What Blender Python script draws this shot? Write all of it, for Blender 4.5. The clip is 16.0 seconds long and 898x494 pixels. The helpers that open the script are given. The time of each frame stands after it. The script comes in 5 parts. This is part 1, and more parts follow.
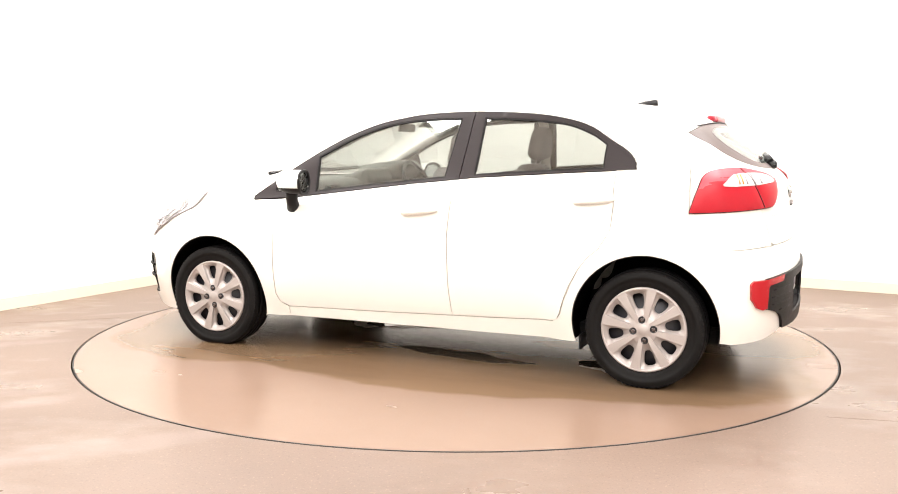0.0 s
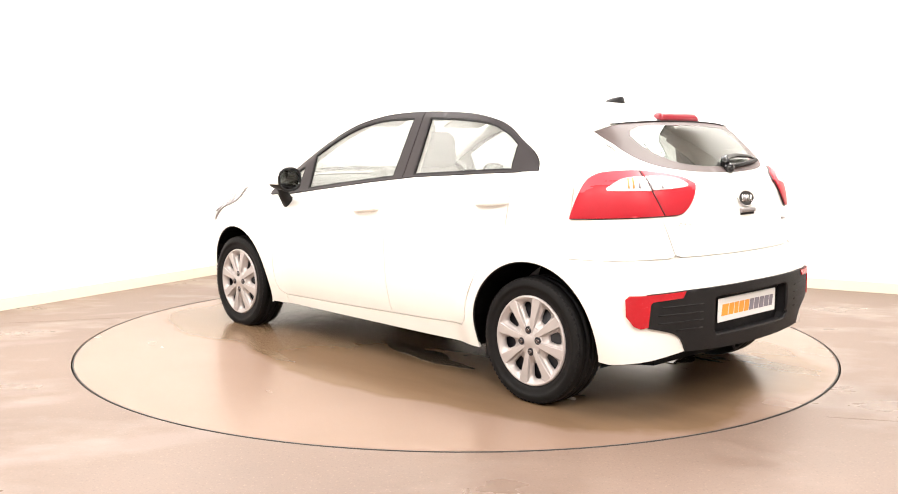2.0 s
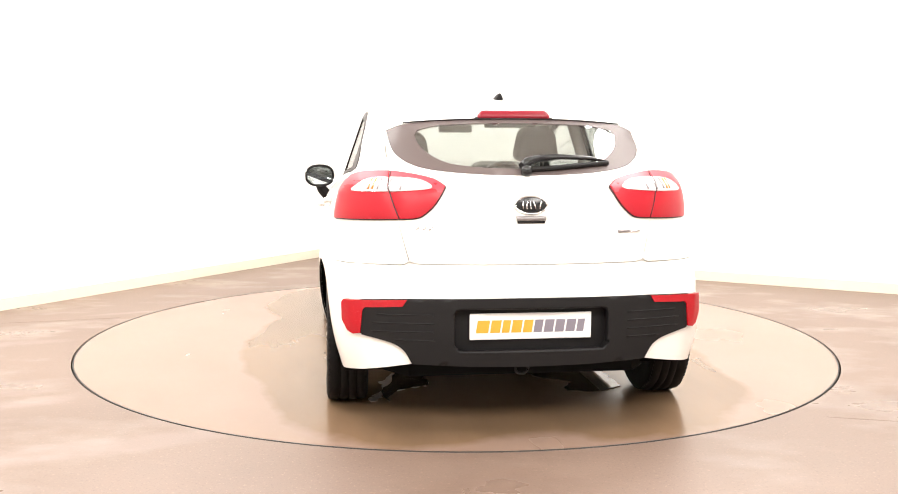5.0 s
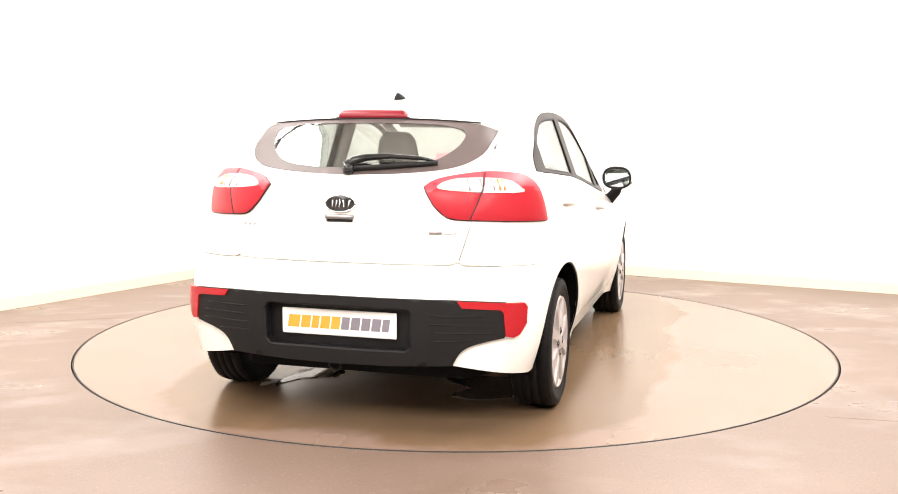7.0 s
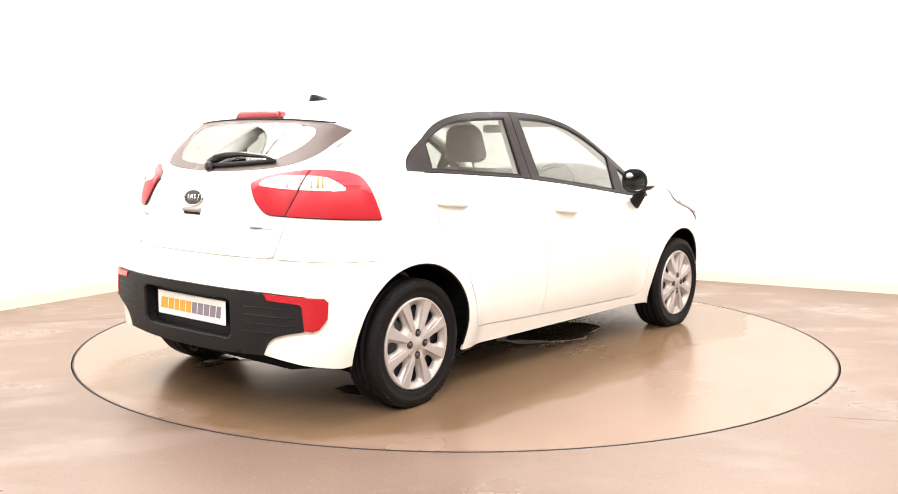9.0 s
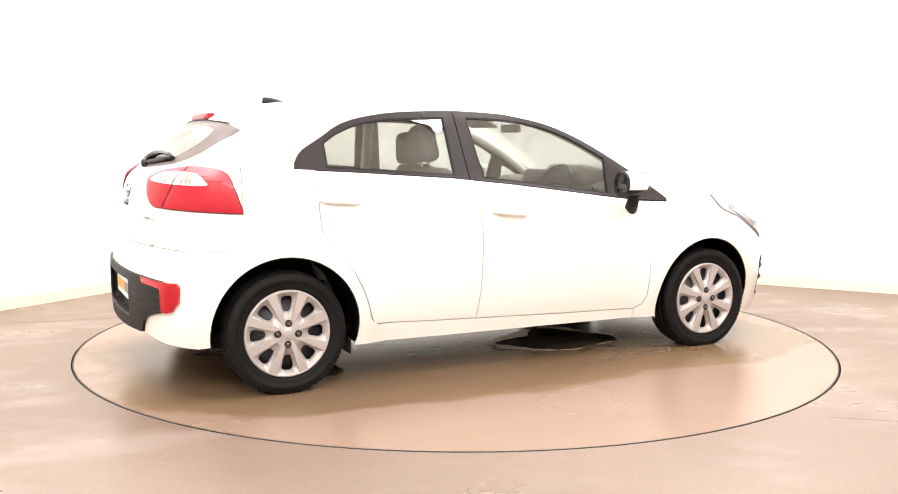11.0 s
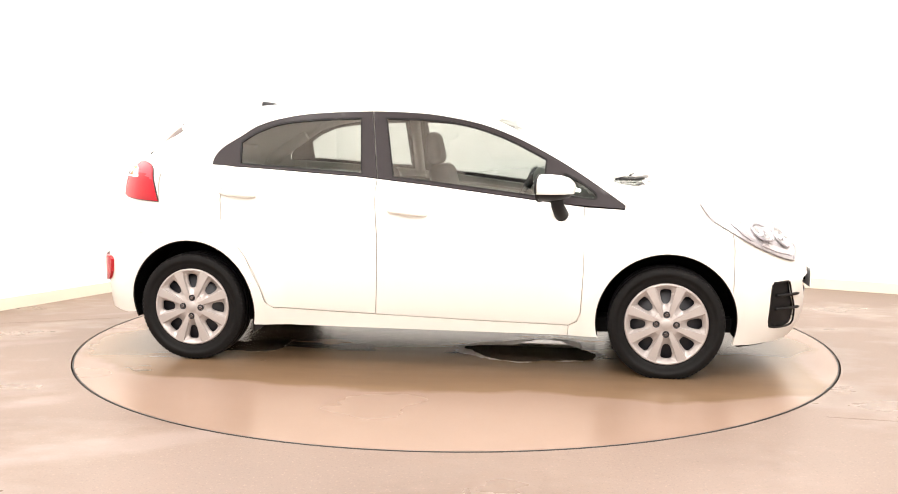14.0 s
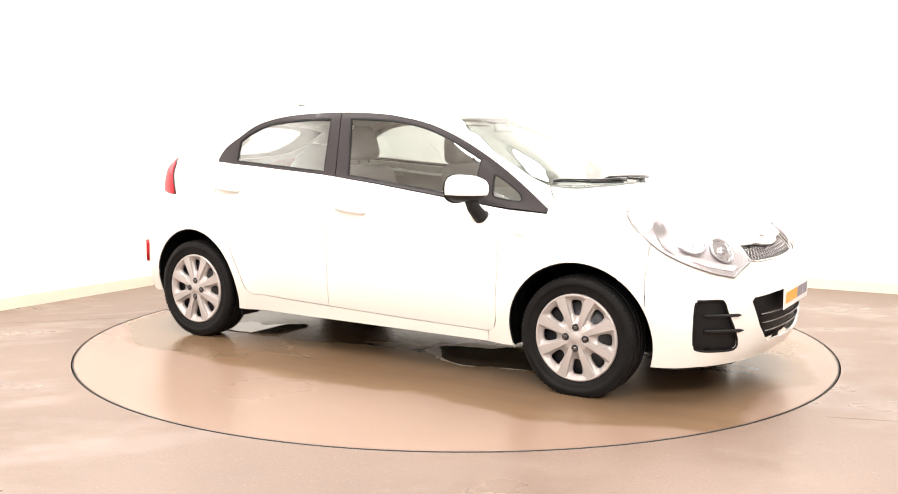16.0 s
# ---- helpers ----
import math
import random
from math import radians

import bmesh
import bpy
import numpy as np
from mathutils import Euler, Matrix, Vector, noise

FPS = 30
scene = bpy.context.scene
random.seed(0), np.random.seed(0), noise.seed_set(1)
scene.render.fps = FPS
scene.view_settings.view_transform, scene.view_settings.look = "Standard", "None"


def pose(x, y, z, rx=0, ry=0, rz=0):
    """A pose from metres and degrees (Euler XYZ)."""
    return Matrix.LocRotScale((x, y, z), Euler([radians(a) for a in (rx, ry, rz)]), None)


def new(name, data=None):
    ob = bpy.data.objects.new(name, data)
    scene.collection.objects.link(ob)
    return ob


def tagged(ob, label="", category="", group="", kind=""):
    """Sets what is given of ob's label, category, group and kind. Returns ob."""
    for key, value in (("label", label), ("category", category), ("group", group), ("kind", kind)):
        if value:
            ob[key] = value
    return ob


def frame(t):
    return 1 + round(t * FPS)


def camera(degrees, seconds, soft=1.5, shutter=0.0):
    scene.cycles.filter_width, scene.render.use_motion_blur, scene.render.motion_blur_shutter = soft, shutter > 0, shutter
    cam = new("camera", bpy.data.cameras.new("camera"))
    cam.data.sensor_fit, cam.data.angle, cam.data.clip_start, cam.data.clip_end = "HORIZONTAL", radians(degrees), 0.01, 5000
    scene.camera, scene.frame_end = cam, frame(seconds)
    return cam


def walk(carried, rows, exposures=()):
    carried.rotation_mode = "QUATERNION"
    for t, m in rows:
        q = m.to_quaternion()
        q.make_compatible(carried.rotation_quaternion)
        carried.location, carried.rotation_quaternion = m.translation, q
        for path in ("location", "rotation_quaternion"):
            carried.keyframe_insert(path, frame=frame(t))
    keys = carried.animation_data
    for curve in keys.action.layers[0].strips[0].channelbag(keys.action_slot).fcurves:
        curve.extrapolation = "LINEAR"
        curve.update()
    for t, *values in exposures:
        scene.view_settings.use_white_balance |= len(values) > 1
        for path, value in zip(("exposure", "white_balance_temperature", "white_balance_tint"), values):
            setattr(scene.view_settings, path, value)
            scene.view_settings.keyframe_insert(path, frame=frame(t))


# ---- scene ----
# A white hatchback turning on a turntable in a white photo studio. Metres, z up; the turntable's axis is the origin.

from mathutils.geometry import delaunay_2d_cdt

# ---- camera: fixed on its stand ----
cam = camera(50.25, 16.0, soft=0.95)
STAND = pose(0.0, -5.903, 1.239, 90 - 6.58, -0.25, 0.42)
walk(cam, [(0, STAND), (16, STAND)])

# ---- light: softboxes under the studio's ceiling ----
scene.view_settings.exposure = 0.0
world = bpy.data.worlds.new("studio_world")
world.use_nodes = True
world.node_tree.nodes["Background"].inputs["Color"].default_value = (1.0, 0.97, 0.93, 1)
world.node_tree.nodes["Background"].inputs["Strength"].default_value = 0.05
scene.world = world


def softbox_lamp(x, y, z, sx, sy, watts, colour=(1.0, 0.955, 0.915)):
    data = bpy.data.lights.new("softbox_light", "AREA")
    data.shape, data.size, data.size_y, data.energy, data.color = "RECTANGLE", sx, sy, watts, colour
    ob = new("softbox_light", data)
    ob.location = (x, y, z)
    return ob


LAMPS = ((-2.2, 1.3, 0.7), (0.0, 1.3, 0.7), (2.3, 0.9, 0.8), (-2.6, -1.4, 1.0), (2.6, -1.4, 1.1), (-3.2, -5.9, 1.25), (0.0, -6.1, 1.5), (3.0, -6.1, 1.5))
for lx, ly, lw in LAMPS:
    softbox_lamp(lx, ly, 3.85, 1.5, 2.6, 195 * lw)


# ---- materials ----
def material(name, colour, rough=0.5, metal=0.0, grain=0.0, scale=40.0, bump=0.0, coat=0.0, spec=0.5, wear=0.0):
    """A principled material whose colour and gloss vary at two scales (grain: fine; wear: broad)."""
    m = bpy.data.materials.new(name)
    m.use_nodes = True
    t = m.node_tree
    b = t.nodes["Principled BSDF"]
    b.inputs["Base Color"].default_value = (*colour, 1)
    b.inputs["Roughness"].default_value, b.inputs["Metallic"].default_value = rough, metal
    b.inputs["Coat Weight"].default_value, b.inputs["Specular IOR Level"].default_value = coat, spec
    b.inputs["Coat Roughness"].default_value = 0.04
    if grain or bump or wear:
        co = t.nodes.new("ShaderNodeTexCoord")
        fine = t.nodes.new("ShaderNodeTexNoise")
        fine.inputs["Scale"].default_value, fine.inputs["Detail"].default_value = scale, 6
        broad = t.nodes.new("ShaderNodeTexNoise")
        broad.inputs["Scale"].default_value, broad.inputs["Detail"].default_value = scale * 0.06, 4
        add = t.nodes.new("ShaderNodeMath")
        add.operation = "MULTIPLY_ADD"
        add.inputs[1].default_value = wear
        both = t.nodes.new("ShaderNodeMath")
        both.operation = "MULTIPLY_ADD"
        both.inputs[1].default_value = grain
        t.links.new(co.outputs["Object"], fine.inputs["Vector"])
        t.links.new(co.outputs["Object"], broad.inputs["Vector"])
        t.links.new(broad.outputs["Fac"], add.inputs[0])
        add.inputs[2].default_value = 1 - (grain + wear) / 2
        t.links.new(fine.outputs["Fac"], both.inputs[0])
        t.links.new(add.outputs[0], both.inputs[2])
        mul = t.nodes.new("ShaderNodeVectorMath")
        mul.operation = "SCALE"
        mul.inputs[0].default_value = colour
        t.links.new(both.outputs[0], mul.inputs["Scale"])
        t.links.new(mul.outputs[0], b.inputs["Base Color"])
        r = t.nodes.new("ShaderNodeMath")
        r.operation, r.use_clamp = "MULTIPLY", True
        r.inputs[1].default_value = rough
        t.links.new(both.outputs[0], r.inputs[0])
        t.links.new(r.outputs[0], b.inputs["Roughness"])
        if bump:
            k = t.nodes.new("ShaderNodeBump")
            k.inputs["Strength"].default_value, k.inputs["Distance"].default_value = bump, 0.004
            t.links.new(fine.outputs["Fac"], k.inputs["Height"])
            t.links.new(k.outputs[0], b.inputs["Normal"])
    return m


def glass_material(name, tint, gloss=0.02, sheen=0.04):
    """Clear sheet glass: a tinted see-through layer with a mirror sheen that grows at flat angles."""
    m = bpy.data.materials.new(name)
    m.use_nodes = True
    t = m.node_tree
    t.nodes.remove(t.nodes["Principled BSDF"])
    clear, shine, mix, face, power, base = (t.nodes.new(k) for k in ("ShaderNodeBsdfTransparent", "ShaderNodeBsdfGlossy", "ShaderNodeMixShader", "ShaderNodeLayerWeight", "ShaderNodeMath", "ShaderNodeMath"))
    clear.inputs["Color"].default_value = (*tint, 1)
    shine.inputs["Roughness"].default_value = gloss
    power.operation, base.operation = "POWER", "MULTIPLY_ADD"
    power.inputs[1].default_value, base.inputs[1].default_value, base.inputs[2].default_value = 5.0, 0.5, sheen
    face.inputs["Blend"].default_value = 0.5
    t.links.new(face.outputs["Facing"], power.inputs[0])
    t.links.new(power.outputs[0], base.inputs[0])
    t.links.new(base.outputs[0], mix.inputs[0])
    t.links.new(clear.outputs[0], mix.inputs[1])
    t.links.new(shine.outputs[0], mix.inputs[2])
    t.links.new(mix.outputs[0], t.nodes["Material Output"].inputs["Surface"])
    return m


def concrete(name, colour, dark, rough_dry, rough_wet, wet_from, wet_to, seed, spec=0.5, grit=0.4, relief=0.06, shade_film=None, streaks=()):
    """A sealed screed floor with trowel clouds, pale scuffs, fine grit and damp, glossier patches."""
    m = bpy.data.materials.new(name)
    m.use_nodes = True
    t = m.node_tree
    b = t.nodes["Principled BSDF"]
    co = t.nodes.new("ShaderNodeTexCoord")

    def clouds(scale, detail, stretch=(1, 1, 1), rough=0.55):
        mp = t.nodes.new("ShaderNodeMapping")
        mp.inputs["Location"].default_value, mp.inputs["Scale"].default_value = (seed, seed * 2.3, 0), stretch
        n = t.nodes.new("ShaderNodeTexNoise")
        n.inputs["Scale"].default_value, n.inputs["Detail"].default_value, n.inputs["Roughness"].default_value = scale, detail, rough
        t.links.new(co.outputs["Object"], mp.inputs["Vector"])
        t.links.new(mp.outputs[0], n.inputs["Vector"])
        return n.outputs["Fac"]

    def span(value, a, z, to_a=0.0, to_z=1.0):
        r = t.nodes.new("ShaderNodeMapRange")
        for key, v in (("From Min", a), ("From Max", z), ("To Min", to_a), ("To Max", to_z)):
            r.inputs[key].default_value = v
        t.links.new(value, r.inputs["Value"])
        return r.outputs["Result"]

    def blend(fac, a, z, how="MIX"):
        x = t.nodes.new("ShaderNodeMix")
        x.data_type, x.blend_type = "RGBA", how
        t.links.new(fac, x.inputs["Factor"])
        for key, v in (("A", a), ("B", z)):
            sock = [s for s in x.inputs if s.name == key and s.type == "RGBA"][0]
            if isinstance(v, tuple):
                sock.default_value = (*v, 1)
            else:
                t.links.new(v, sock)
        return [s for s in x.outputs if s.type == "RGBA"][0]

    base = blend(span(clouds(0.9, 5), 0.35, 0.68), dark, colour)
    base = blend(span(clouds(2.2, 9, (1, 5, 1), 0.7), 0.60, 0.78, 0, 0.03 if shade_film else 0.45), base, tuple(min(c * 1.35, 0.8) for c in colour))
    base = blend(span(clouds(95, 3), 0.56, 0.72, 0, grit), base, tuple(c * 0.6 for c in dark))
    base = blend(span(clouds(70, 2, (1.1, 0.9, 1)), 0.60, 0.74, 0, grit), base, tuple(c * 1.5 for c in colour))
    damp_shade = None
    xyz = t.nodes.new("ShaderNodeSeparateXYZ")
    t.links.new(co.outputs["Object"], xyz.inputs[0])

    def sums(op, *args):
        nd = t.nodes.new("ShaderNodeMath")
        nd.operation = op
        for i, v in enumerate(args):
            if isinstance(v, (int, float)):
                nd.inputs[i].default_value = v
            else:
                t.links.new(v, nd.inputs[i])
        return nd.outputs[0]

    # pale marks of dried water: middle, direction, half length, half width, strength
    for cx, cy, way, length, width, much in streaks:
        c, sn = math.cos(radians(way)), math.sin(radians(way))
        u = sums("MULTIPLY_ADD", xyz.outputs["Y"], sn / length, sums("MULTIPLY_ADD", xyz.outputs["X"], c / length, -(cx * c + cy * sn) / length))
        v = sums("MULTIPLY_ADD", xyz.outputs["Y"], c / width, sums("MULTIPLY_ADD", xyz.outputs["X"], -sn / width, (cx * sn - cy * c) / width))
        d = sums("ADD", sums("MULTIPLY", u, u), sums("MULTIPLY", v, v))
        d = sums("MULTIPLY_ADD", clouds(3.5, 6, rough=0.62), 2.6, d)
        base = blend(span(d, 2.3, 1.5, 0, much), base, tuple(min(k * 1.45 + 0.02 * i, 0.8) for i, k in enumerate(colour)))
    if shade_film:
        # a broad damp stain with an uneven outline, the car's shade painted in: (half length, half width, tint)
        px = sums("POWER", sums("ABSOLUTE", sums("MULTIPLY", xyz.outputs["X"], 1 / shade_film[0])), 4.0)
        py = sums("POWER", sums("ABSOLUTE", sums("MULTIPLY", sums("ADD", xyz.outputs["Y"], 0.06), 1 / shade_film[1])), 4.0)
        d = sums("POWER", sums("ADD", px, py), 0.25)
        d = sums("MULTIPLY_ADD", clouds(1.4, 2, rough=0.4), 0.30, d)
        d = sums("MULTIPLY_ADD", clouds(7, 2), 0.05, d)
        damp_shade = span(d, 1.215, 1.175)
        tone = blend(span(clouds(1.4, 6, (0.7, 2.4, 1)), 0.40, 0.66), shade_film[2], tuple(c * 0.86 for c in shade_film[2]))
        base = blend(damp_shade, base, tone)
    t.links.new(base, b.inputs["Base Color"])
    damp = span(clouds(1.1, 3 if shade_film else 6, (1, 1.6, 1)), wet_from, wet_to)
    rough = span(damp, 0, 1, rough_dry, rough_wet)
    if damp_shade:
        rough = sums("MULTIPLY", rough, span(damp_shade, 0, 1, 1.0, 0.85))
    t.links.new(rough, b.inputs["Roughness"])
    b.inputs["Specular IOR Level"].default_value = spec
    k = t.nodes.new("ShaderNodeBump")
    k.inputs["Strength"].default_value, k.inputs["Distance"].default_value = relief, 0.003
    t.links.new(clouds(140, 4), k.inputs["Height"])
    t.links.new(k.outputs[0], b.inputs["Normal"])
    return m


WALL_PAINT = material("white_wall_paint", (0.86, 0.85, 0.82), 0.75, grain=0.03, scale=30, bump=0.03, wear=0.03)
SKIRTING = material("cream_skirting_paint", (0.70, 0.64, 0.52), 0.5, grain=0.05, scale=20, wear=0.04)
CEILING = material("ceiling_paint", (0.80, 0.80, 0.78), 0.8, grain=0.04, scale=8, wear=0.04)
FLOOR = concrete("brown_screed", (0.182, 0.126, 0.097), (0.150, 0.102, 0.078), 0.44, 0.27, 0.50, 0.64, 3.1, grit=0.55,
                 streaks=((-1.45, -2.22, 24, 0.85, 0.13, 0.34), (-1.95, -1.56, 40, 0.26, 0.09, 0.36), (-2.75, -0.36, 20, 0.55, 0.09, 0.36), (-2.30, 0.70, 28, 0.34, 0.05, 0.4), (1.90, 1.66, -42, 0.28, 0.05, 0.5), (2.85, 0.79, -16, 0.40, 0.05, 0.5), (-2.6, -1.9, 26, 0.9, 0.10, 0.2)))
# the deck's darker tint holds both the damp and the shade under the car
DISC = concrete("turntable_screed", (0.246, 0.167, 0.127), (0.226, 0.153, 0.114), 0.28, 0.23, 0.30, 0.75, 7.7, 0.34, 0.08, 0.004, shade_film=(2.04, 1.24, (0.184, 0.117, 0.069)))
GAP_STEEL = material("dark_steel_rim", (0.03, 0.027, 0.025), 0.5, 0.6, grain=0.3, scale=60)
PIT = material("pit_black", (0.012, 0.012, 0.012), 0.8)
LAMP_CASE = material("softbox_case", (0.04, 0.04, 0.04), 0.6, grain=0.1)
WHITE = material("white_car_paint", (0.81, 0.79, 0.745), 0.28, grain=0.012, scale=300, coat=0.7, wear=0.015)
BLACK_TRIM = material("satin_black_film", (0.026, 0.020, 0.022), 0.48, spec=0.28, grain=0.08, scale=80)
# black print with its colour raised to stand in for glare and reflections
CERAMIC = material("printed_glass_hazed", (0.105, 0.080, 0.076), 0.5, spec=0.45)
BRAKE_RED = material("brake_lamp_red", (0.24, 0.006, 0.018), 0.3, grain=0.3, scale=120, wear=0.2)
BLACK_PLASTIC = material("grained_black_plastic", (0.0085, 0.0078, 0.0082), 0.55, spec=0.25, grain=0.3, scale=260, bump=0.15, wear=0.2)
GLOSS_BLACK = material("gloss_black_plastic", (0.012, 0.012, 0.013), 0.12)
RUBBER = material("tyre_rubber", (0.0065, 0.006, 0.006), 0.6, spec=0.15, grain=0.35, scale=120, bump=0.1, wear=0.4)
SILVER = material("silver_wheel_paint", (0.44, 0.40, 0.385), 0.38, 0.35, grain=0.06, scale=200, wear=0.05)
STEEL_DARK = material("black_steel_wheel", (0.02, 0.02, 0.024), 0.45, 0.3, grain=0.3, scale=60)
CHROME = material("chrome", (0.75, 0.75, 0.76), 0.08, 1.0)
NUT = material("nut_steel", (0.16, 0.14, 0.14), 0.25, 0.9)
MIRROR = material("mirror_glass", (0.78, 0.83, 0.84), 0.01, 1.0)
RED_LENS = material("red_lamp_lens", (0.43, 0.0095, 0.021), 0.38, grain=0.10, scale=50, spec=0.35, wear=0.1)
RED_PALE = material("pale_red_lens", (0.52, 0.058, 0.080), 0.38, grain=0.10, scale=50, spec=0.4, wear=0.1)
RED_DEEP = material("red_reflector", (0.40, 0.006, 0.013), 0.25, grain=0.3, scale=120, bump=0.2, wear=0.3)
CLEAR_LENS = material("clear_lamp_lens", (0.72, 0.66, 0.66), 0.15, 0.3, grain=0.35, scale=70, coat=0.8, wear=0.3)
LAMP_SILVER = material("lamp_reflector", (0.8, 0.8, 0.82), 0.12, 0.95, grain=0.05)
LAMP_GREY = material("lamp_bezel_grey", (0.34, 0.32, 0.335), 0.25, 0.3, grain=0.1)
LAMP_PALE = material("lamp_reflector_pale", (0.62, 0.59, 0.60), 0.22, 0.5, grain=0.06)
AMBER = material("amber_bulb", (0.8, 0.28, 0.05), 0.3)
SEAT = material("grey_seat_cloth", (0.20, 0.19, 0.185), 0.9, grain=0.4, scale=180, bump=0.3, wear=0.15)
CABIN = material("grey_cabin_plastic", (0.13, 0.135, 0.12), 0.6, grain=0.2, scale=150, bump=0.1, wear=0.1)
LINER = material("pale_headliner", (0.60, 0.58, 0.54), 0.9, grain=0.08, scale=200)
PLATE = material("plate_white", (0.82, 0.81, 0.80), 0.35, grain=0.02, scale=60)
PLATE_ORANGE = material("plate_orange_print", (0.85, 0.36, 0.04), 0.4)
PLATE_GREY = material("plate_grey_print", (0.22, 0.20, 0.24), 0.4)
BADGE_GREY = material("badge_grey", (0.32, 0.30, 0.30), 0.3, 0.6)
PINK = material("pink_sticker", (0.75, 0.25, 0.28), 0.5)
GLASS = glass_material("window_glass", (0.92, 0.945, 0.935), sheen=0.19)
LAMP_GLASS = glass_material("lamp_glass", (0.97, 0.97, 0.98))
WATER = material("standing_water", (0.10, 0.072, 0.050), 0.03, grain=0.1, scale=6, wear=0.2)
FROTH = concrete("drying_froth", (0.42, 0.36, 0.31), (0.22, 0.165, 0.125), 0.4, 0.3, 0.5, 0.7, 9.1)
STAIN = concrete("pale_joint_screed", (0.235, 0.176, 0.150), (0.190, 0.138, 0.114), 0.5, 0.35, 0.5, 0.7, 5.5)
ARCH_BLACK = material("matt_black_liner", (0.006, 0.006, 0.006), 0.9, grain=0.3, scale=80, spec=0.1)
SPLIT_BLACK = material("lamp_joint_black", (0.02, 0.008, 0.010), 0.4)


# ---- building helpers ----
def mesh_of(name, verts, faces, smooth=()):
    me = bpy.data.meshes.new(name)
    me.from_pydata([tuple(v) for v in verts], [], faces)
    if len(smooth):
        me.polygons.foreach_set("use_smooth", smooth)
    me.update()
    return me


def part(name, data, mat, parent, label=""):
    """Links a mesh or bmesh as one part under its thing."""
    if isinstance(data, bmesh.types.BMesh):
        me = bpy.data.meshes.new(name)
        data.to_mesh(me)
        data.free()
        data = me
    data.materials.clear()
    data.materials.append(mat)
    ob = new(name, data)
    ob.parent = parent
    if label:
        tagged(ob, label)
    return ob


def thing(name, label, category, group="", kind=""):
    return tagged(new(name), label, category, group, kind)


def rounded(size, r=0.02, seg=3, at=(0, 0, 0), turn=None, bm=None):
    """A box with rounded edges, in a bmesh."""
    bm = bm or bmesh.new()
    made = bmesh.ops.create_cube(bm, size=1.0)["verts"]
    m = Matrix.Translation(at) @ (turn or Matrix()) @ Matrix.Diagonal((*size, 1))
    bmesh.ops.transform(bm, matrix=m, verts=made)
    edges = list({e for v in made for e in v.link_edges})
    out = bmesh.ops.bevel(bm, geom=edges, offset=r, segments=seg, affect="EDGES", profile=0.5)
    for f in out["faces"]:
        f.smooth = True
    return bm


def lathe(profile, seg=48, axis="y", bm=None, at=(0, 0, 0), caps=True):
    """Turns an (along, radius) profile round an axis."""
    bm = bm or bmesh.new()
    rings = []
    for a, r in profile:
        ring = []
        for i in range(seg):
            c, s = math.cos(2 * math.pi * i / seg) * r, math.sin(2 * math.pi * i / seg) * r
            v = (c, a, s) if axis == "y" else (c, s, a) if axis == "z" else (a, c, s)
            ring.append(bm.verts.new(Vector(v) + Vector(at)))
        rings.append(ring)
    for p, q in zip(rings, rings[1:]):
        for i in range(seg):
            f = bm.faces.new((p[i], p[(i + 1) % seg], q[(i + 1) % seg], q[i]))
            f.smooth = True
    for ring, r in ((rings[0], profile[0][1]), (rings[-1], profile[-1][1])):
        if r > 1e-4 and caps:
            bm.faces.new(ring)
    bmesh.ops.recalc_face_normals(bm, faces=bm.faces[:])
    return bm


def tube(points, r, seg=8, bm=None, closed=False):
    """A round bar along points; r is one radius or one for each point."""
    bm = bm or bmesh.new()
    pts = [Vector(p) for p in points]
    rad = r if isinstance(r, (list, tuple)) else [r] * len(pts)
    rings = []
    for i, p in enumerate(pts):
        a = pts[i - 1] if (i or closed) else p
        z = pts[(i + 1) % len(pts)] if (i + 1 < len(pts) or closed) else p
        d = (z - a).normalized()
        u = d.orthogonal() if abs(d.z) > 0.95 else d.cross(Vector((0, 0, 1)))
        u.normalize()
        w = d.cross(u)
        rings.append([bm.verts.new(p + (u * math.cos(2 * math.pi * k / seg) + w * math.sin(2 * math.pi * k / seg)) * rad[i]) for k in range(seg)])
    pairs = list(zip(rings, rings[1:])) + ([(rings[-1], rings[0])] if closed else [])
    for p, q in pairs:
        for k in range(seg):
            f = bm.faces.new((p[k], p[(k + 1) % seg], q[(k + 1) % seg], q[k]))
            f.smooth = True
    if not closed:
        bm.faces.new(rings[0]), bm.faces.new(rings[-1])
    bmesh.ops.recalc_face_normals(bm, faces=bm.faces[:])
    return bm


def slab(outline, z0, z1, bm=None):
    """A plate with the given (x, y) outline between two heights."""
    bm = bm or bmesh.new()
    low = [bm.verts.new((x, y, z0)) for x, y in outline]
    top = [bm.verts.new((x, y, z1)) for x, y in outline]
    bm.faces.new(top), bm.faces.new(low[::-1])
    for i in range(len(low)):
        j = (i + 1) % len(low)
        bm.faces.new((low[i], low[j], top[j], top[i]))
    bmesh.ops.recalc_face_normals(bm, faces=bm.faces[:])
    return bm


# ---- the studio ----
R_DISC = 2.234
BACK, LEFT_END, RIGHT_END = Vector((-1.25, 4.14)), Vector((-7.31, -6.22)), Vector((9.45, -1.28))
NEAR = LEFT_END + RIGHT_END - BACK
H_ROOM = 4.2


def structure(name, bm, mat, label, category):
    ob = part(name, bm, mat, None)
    return tagged(ob, label, category, kind="structure")


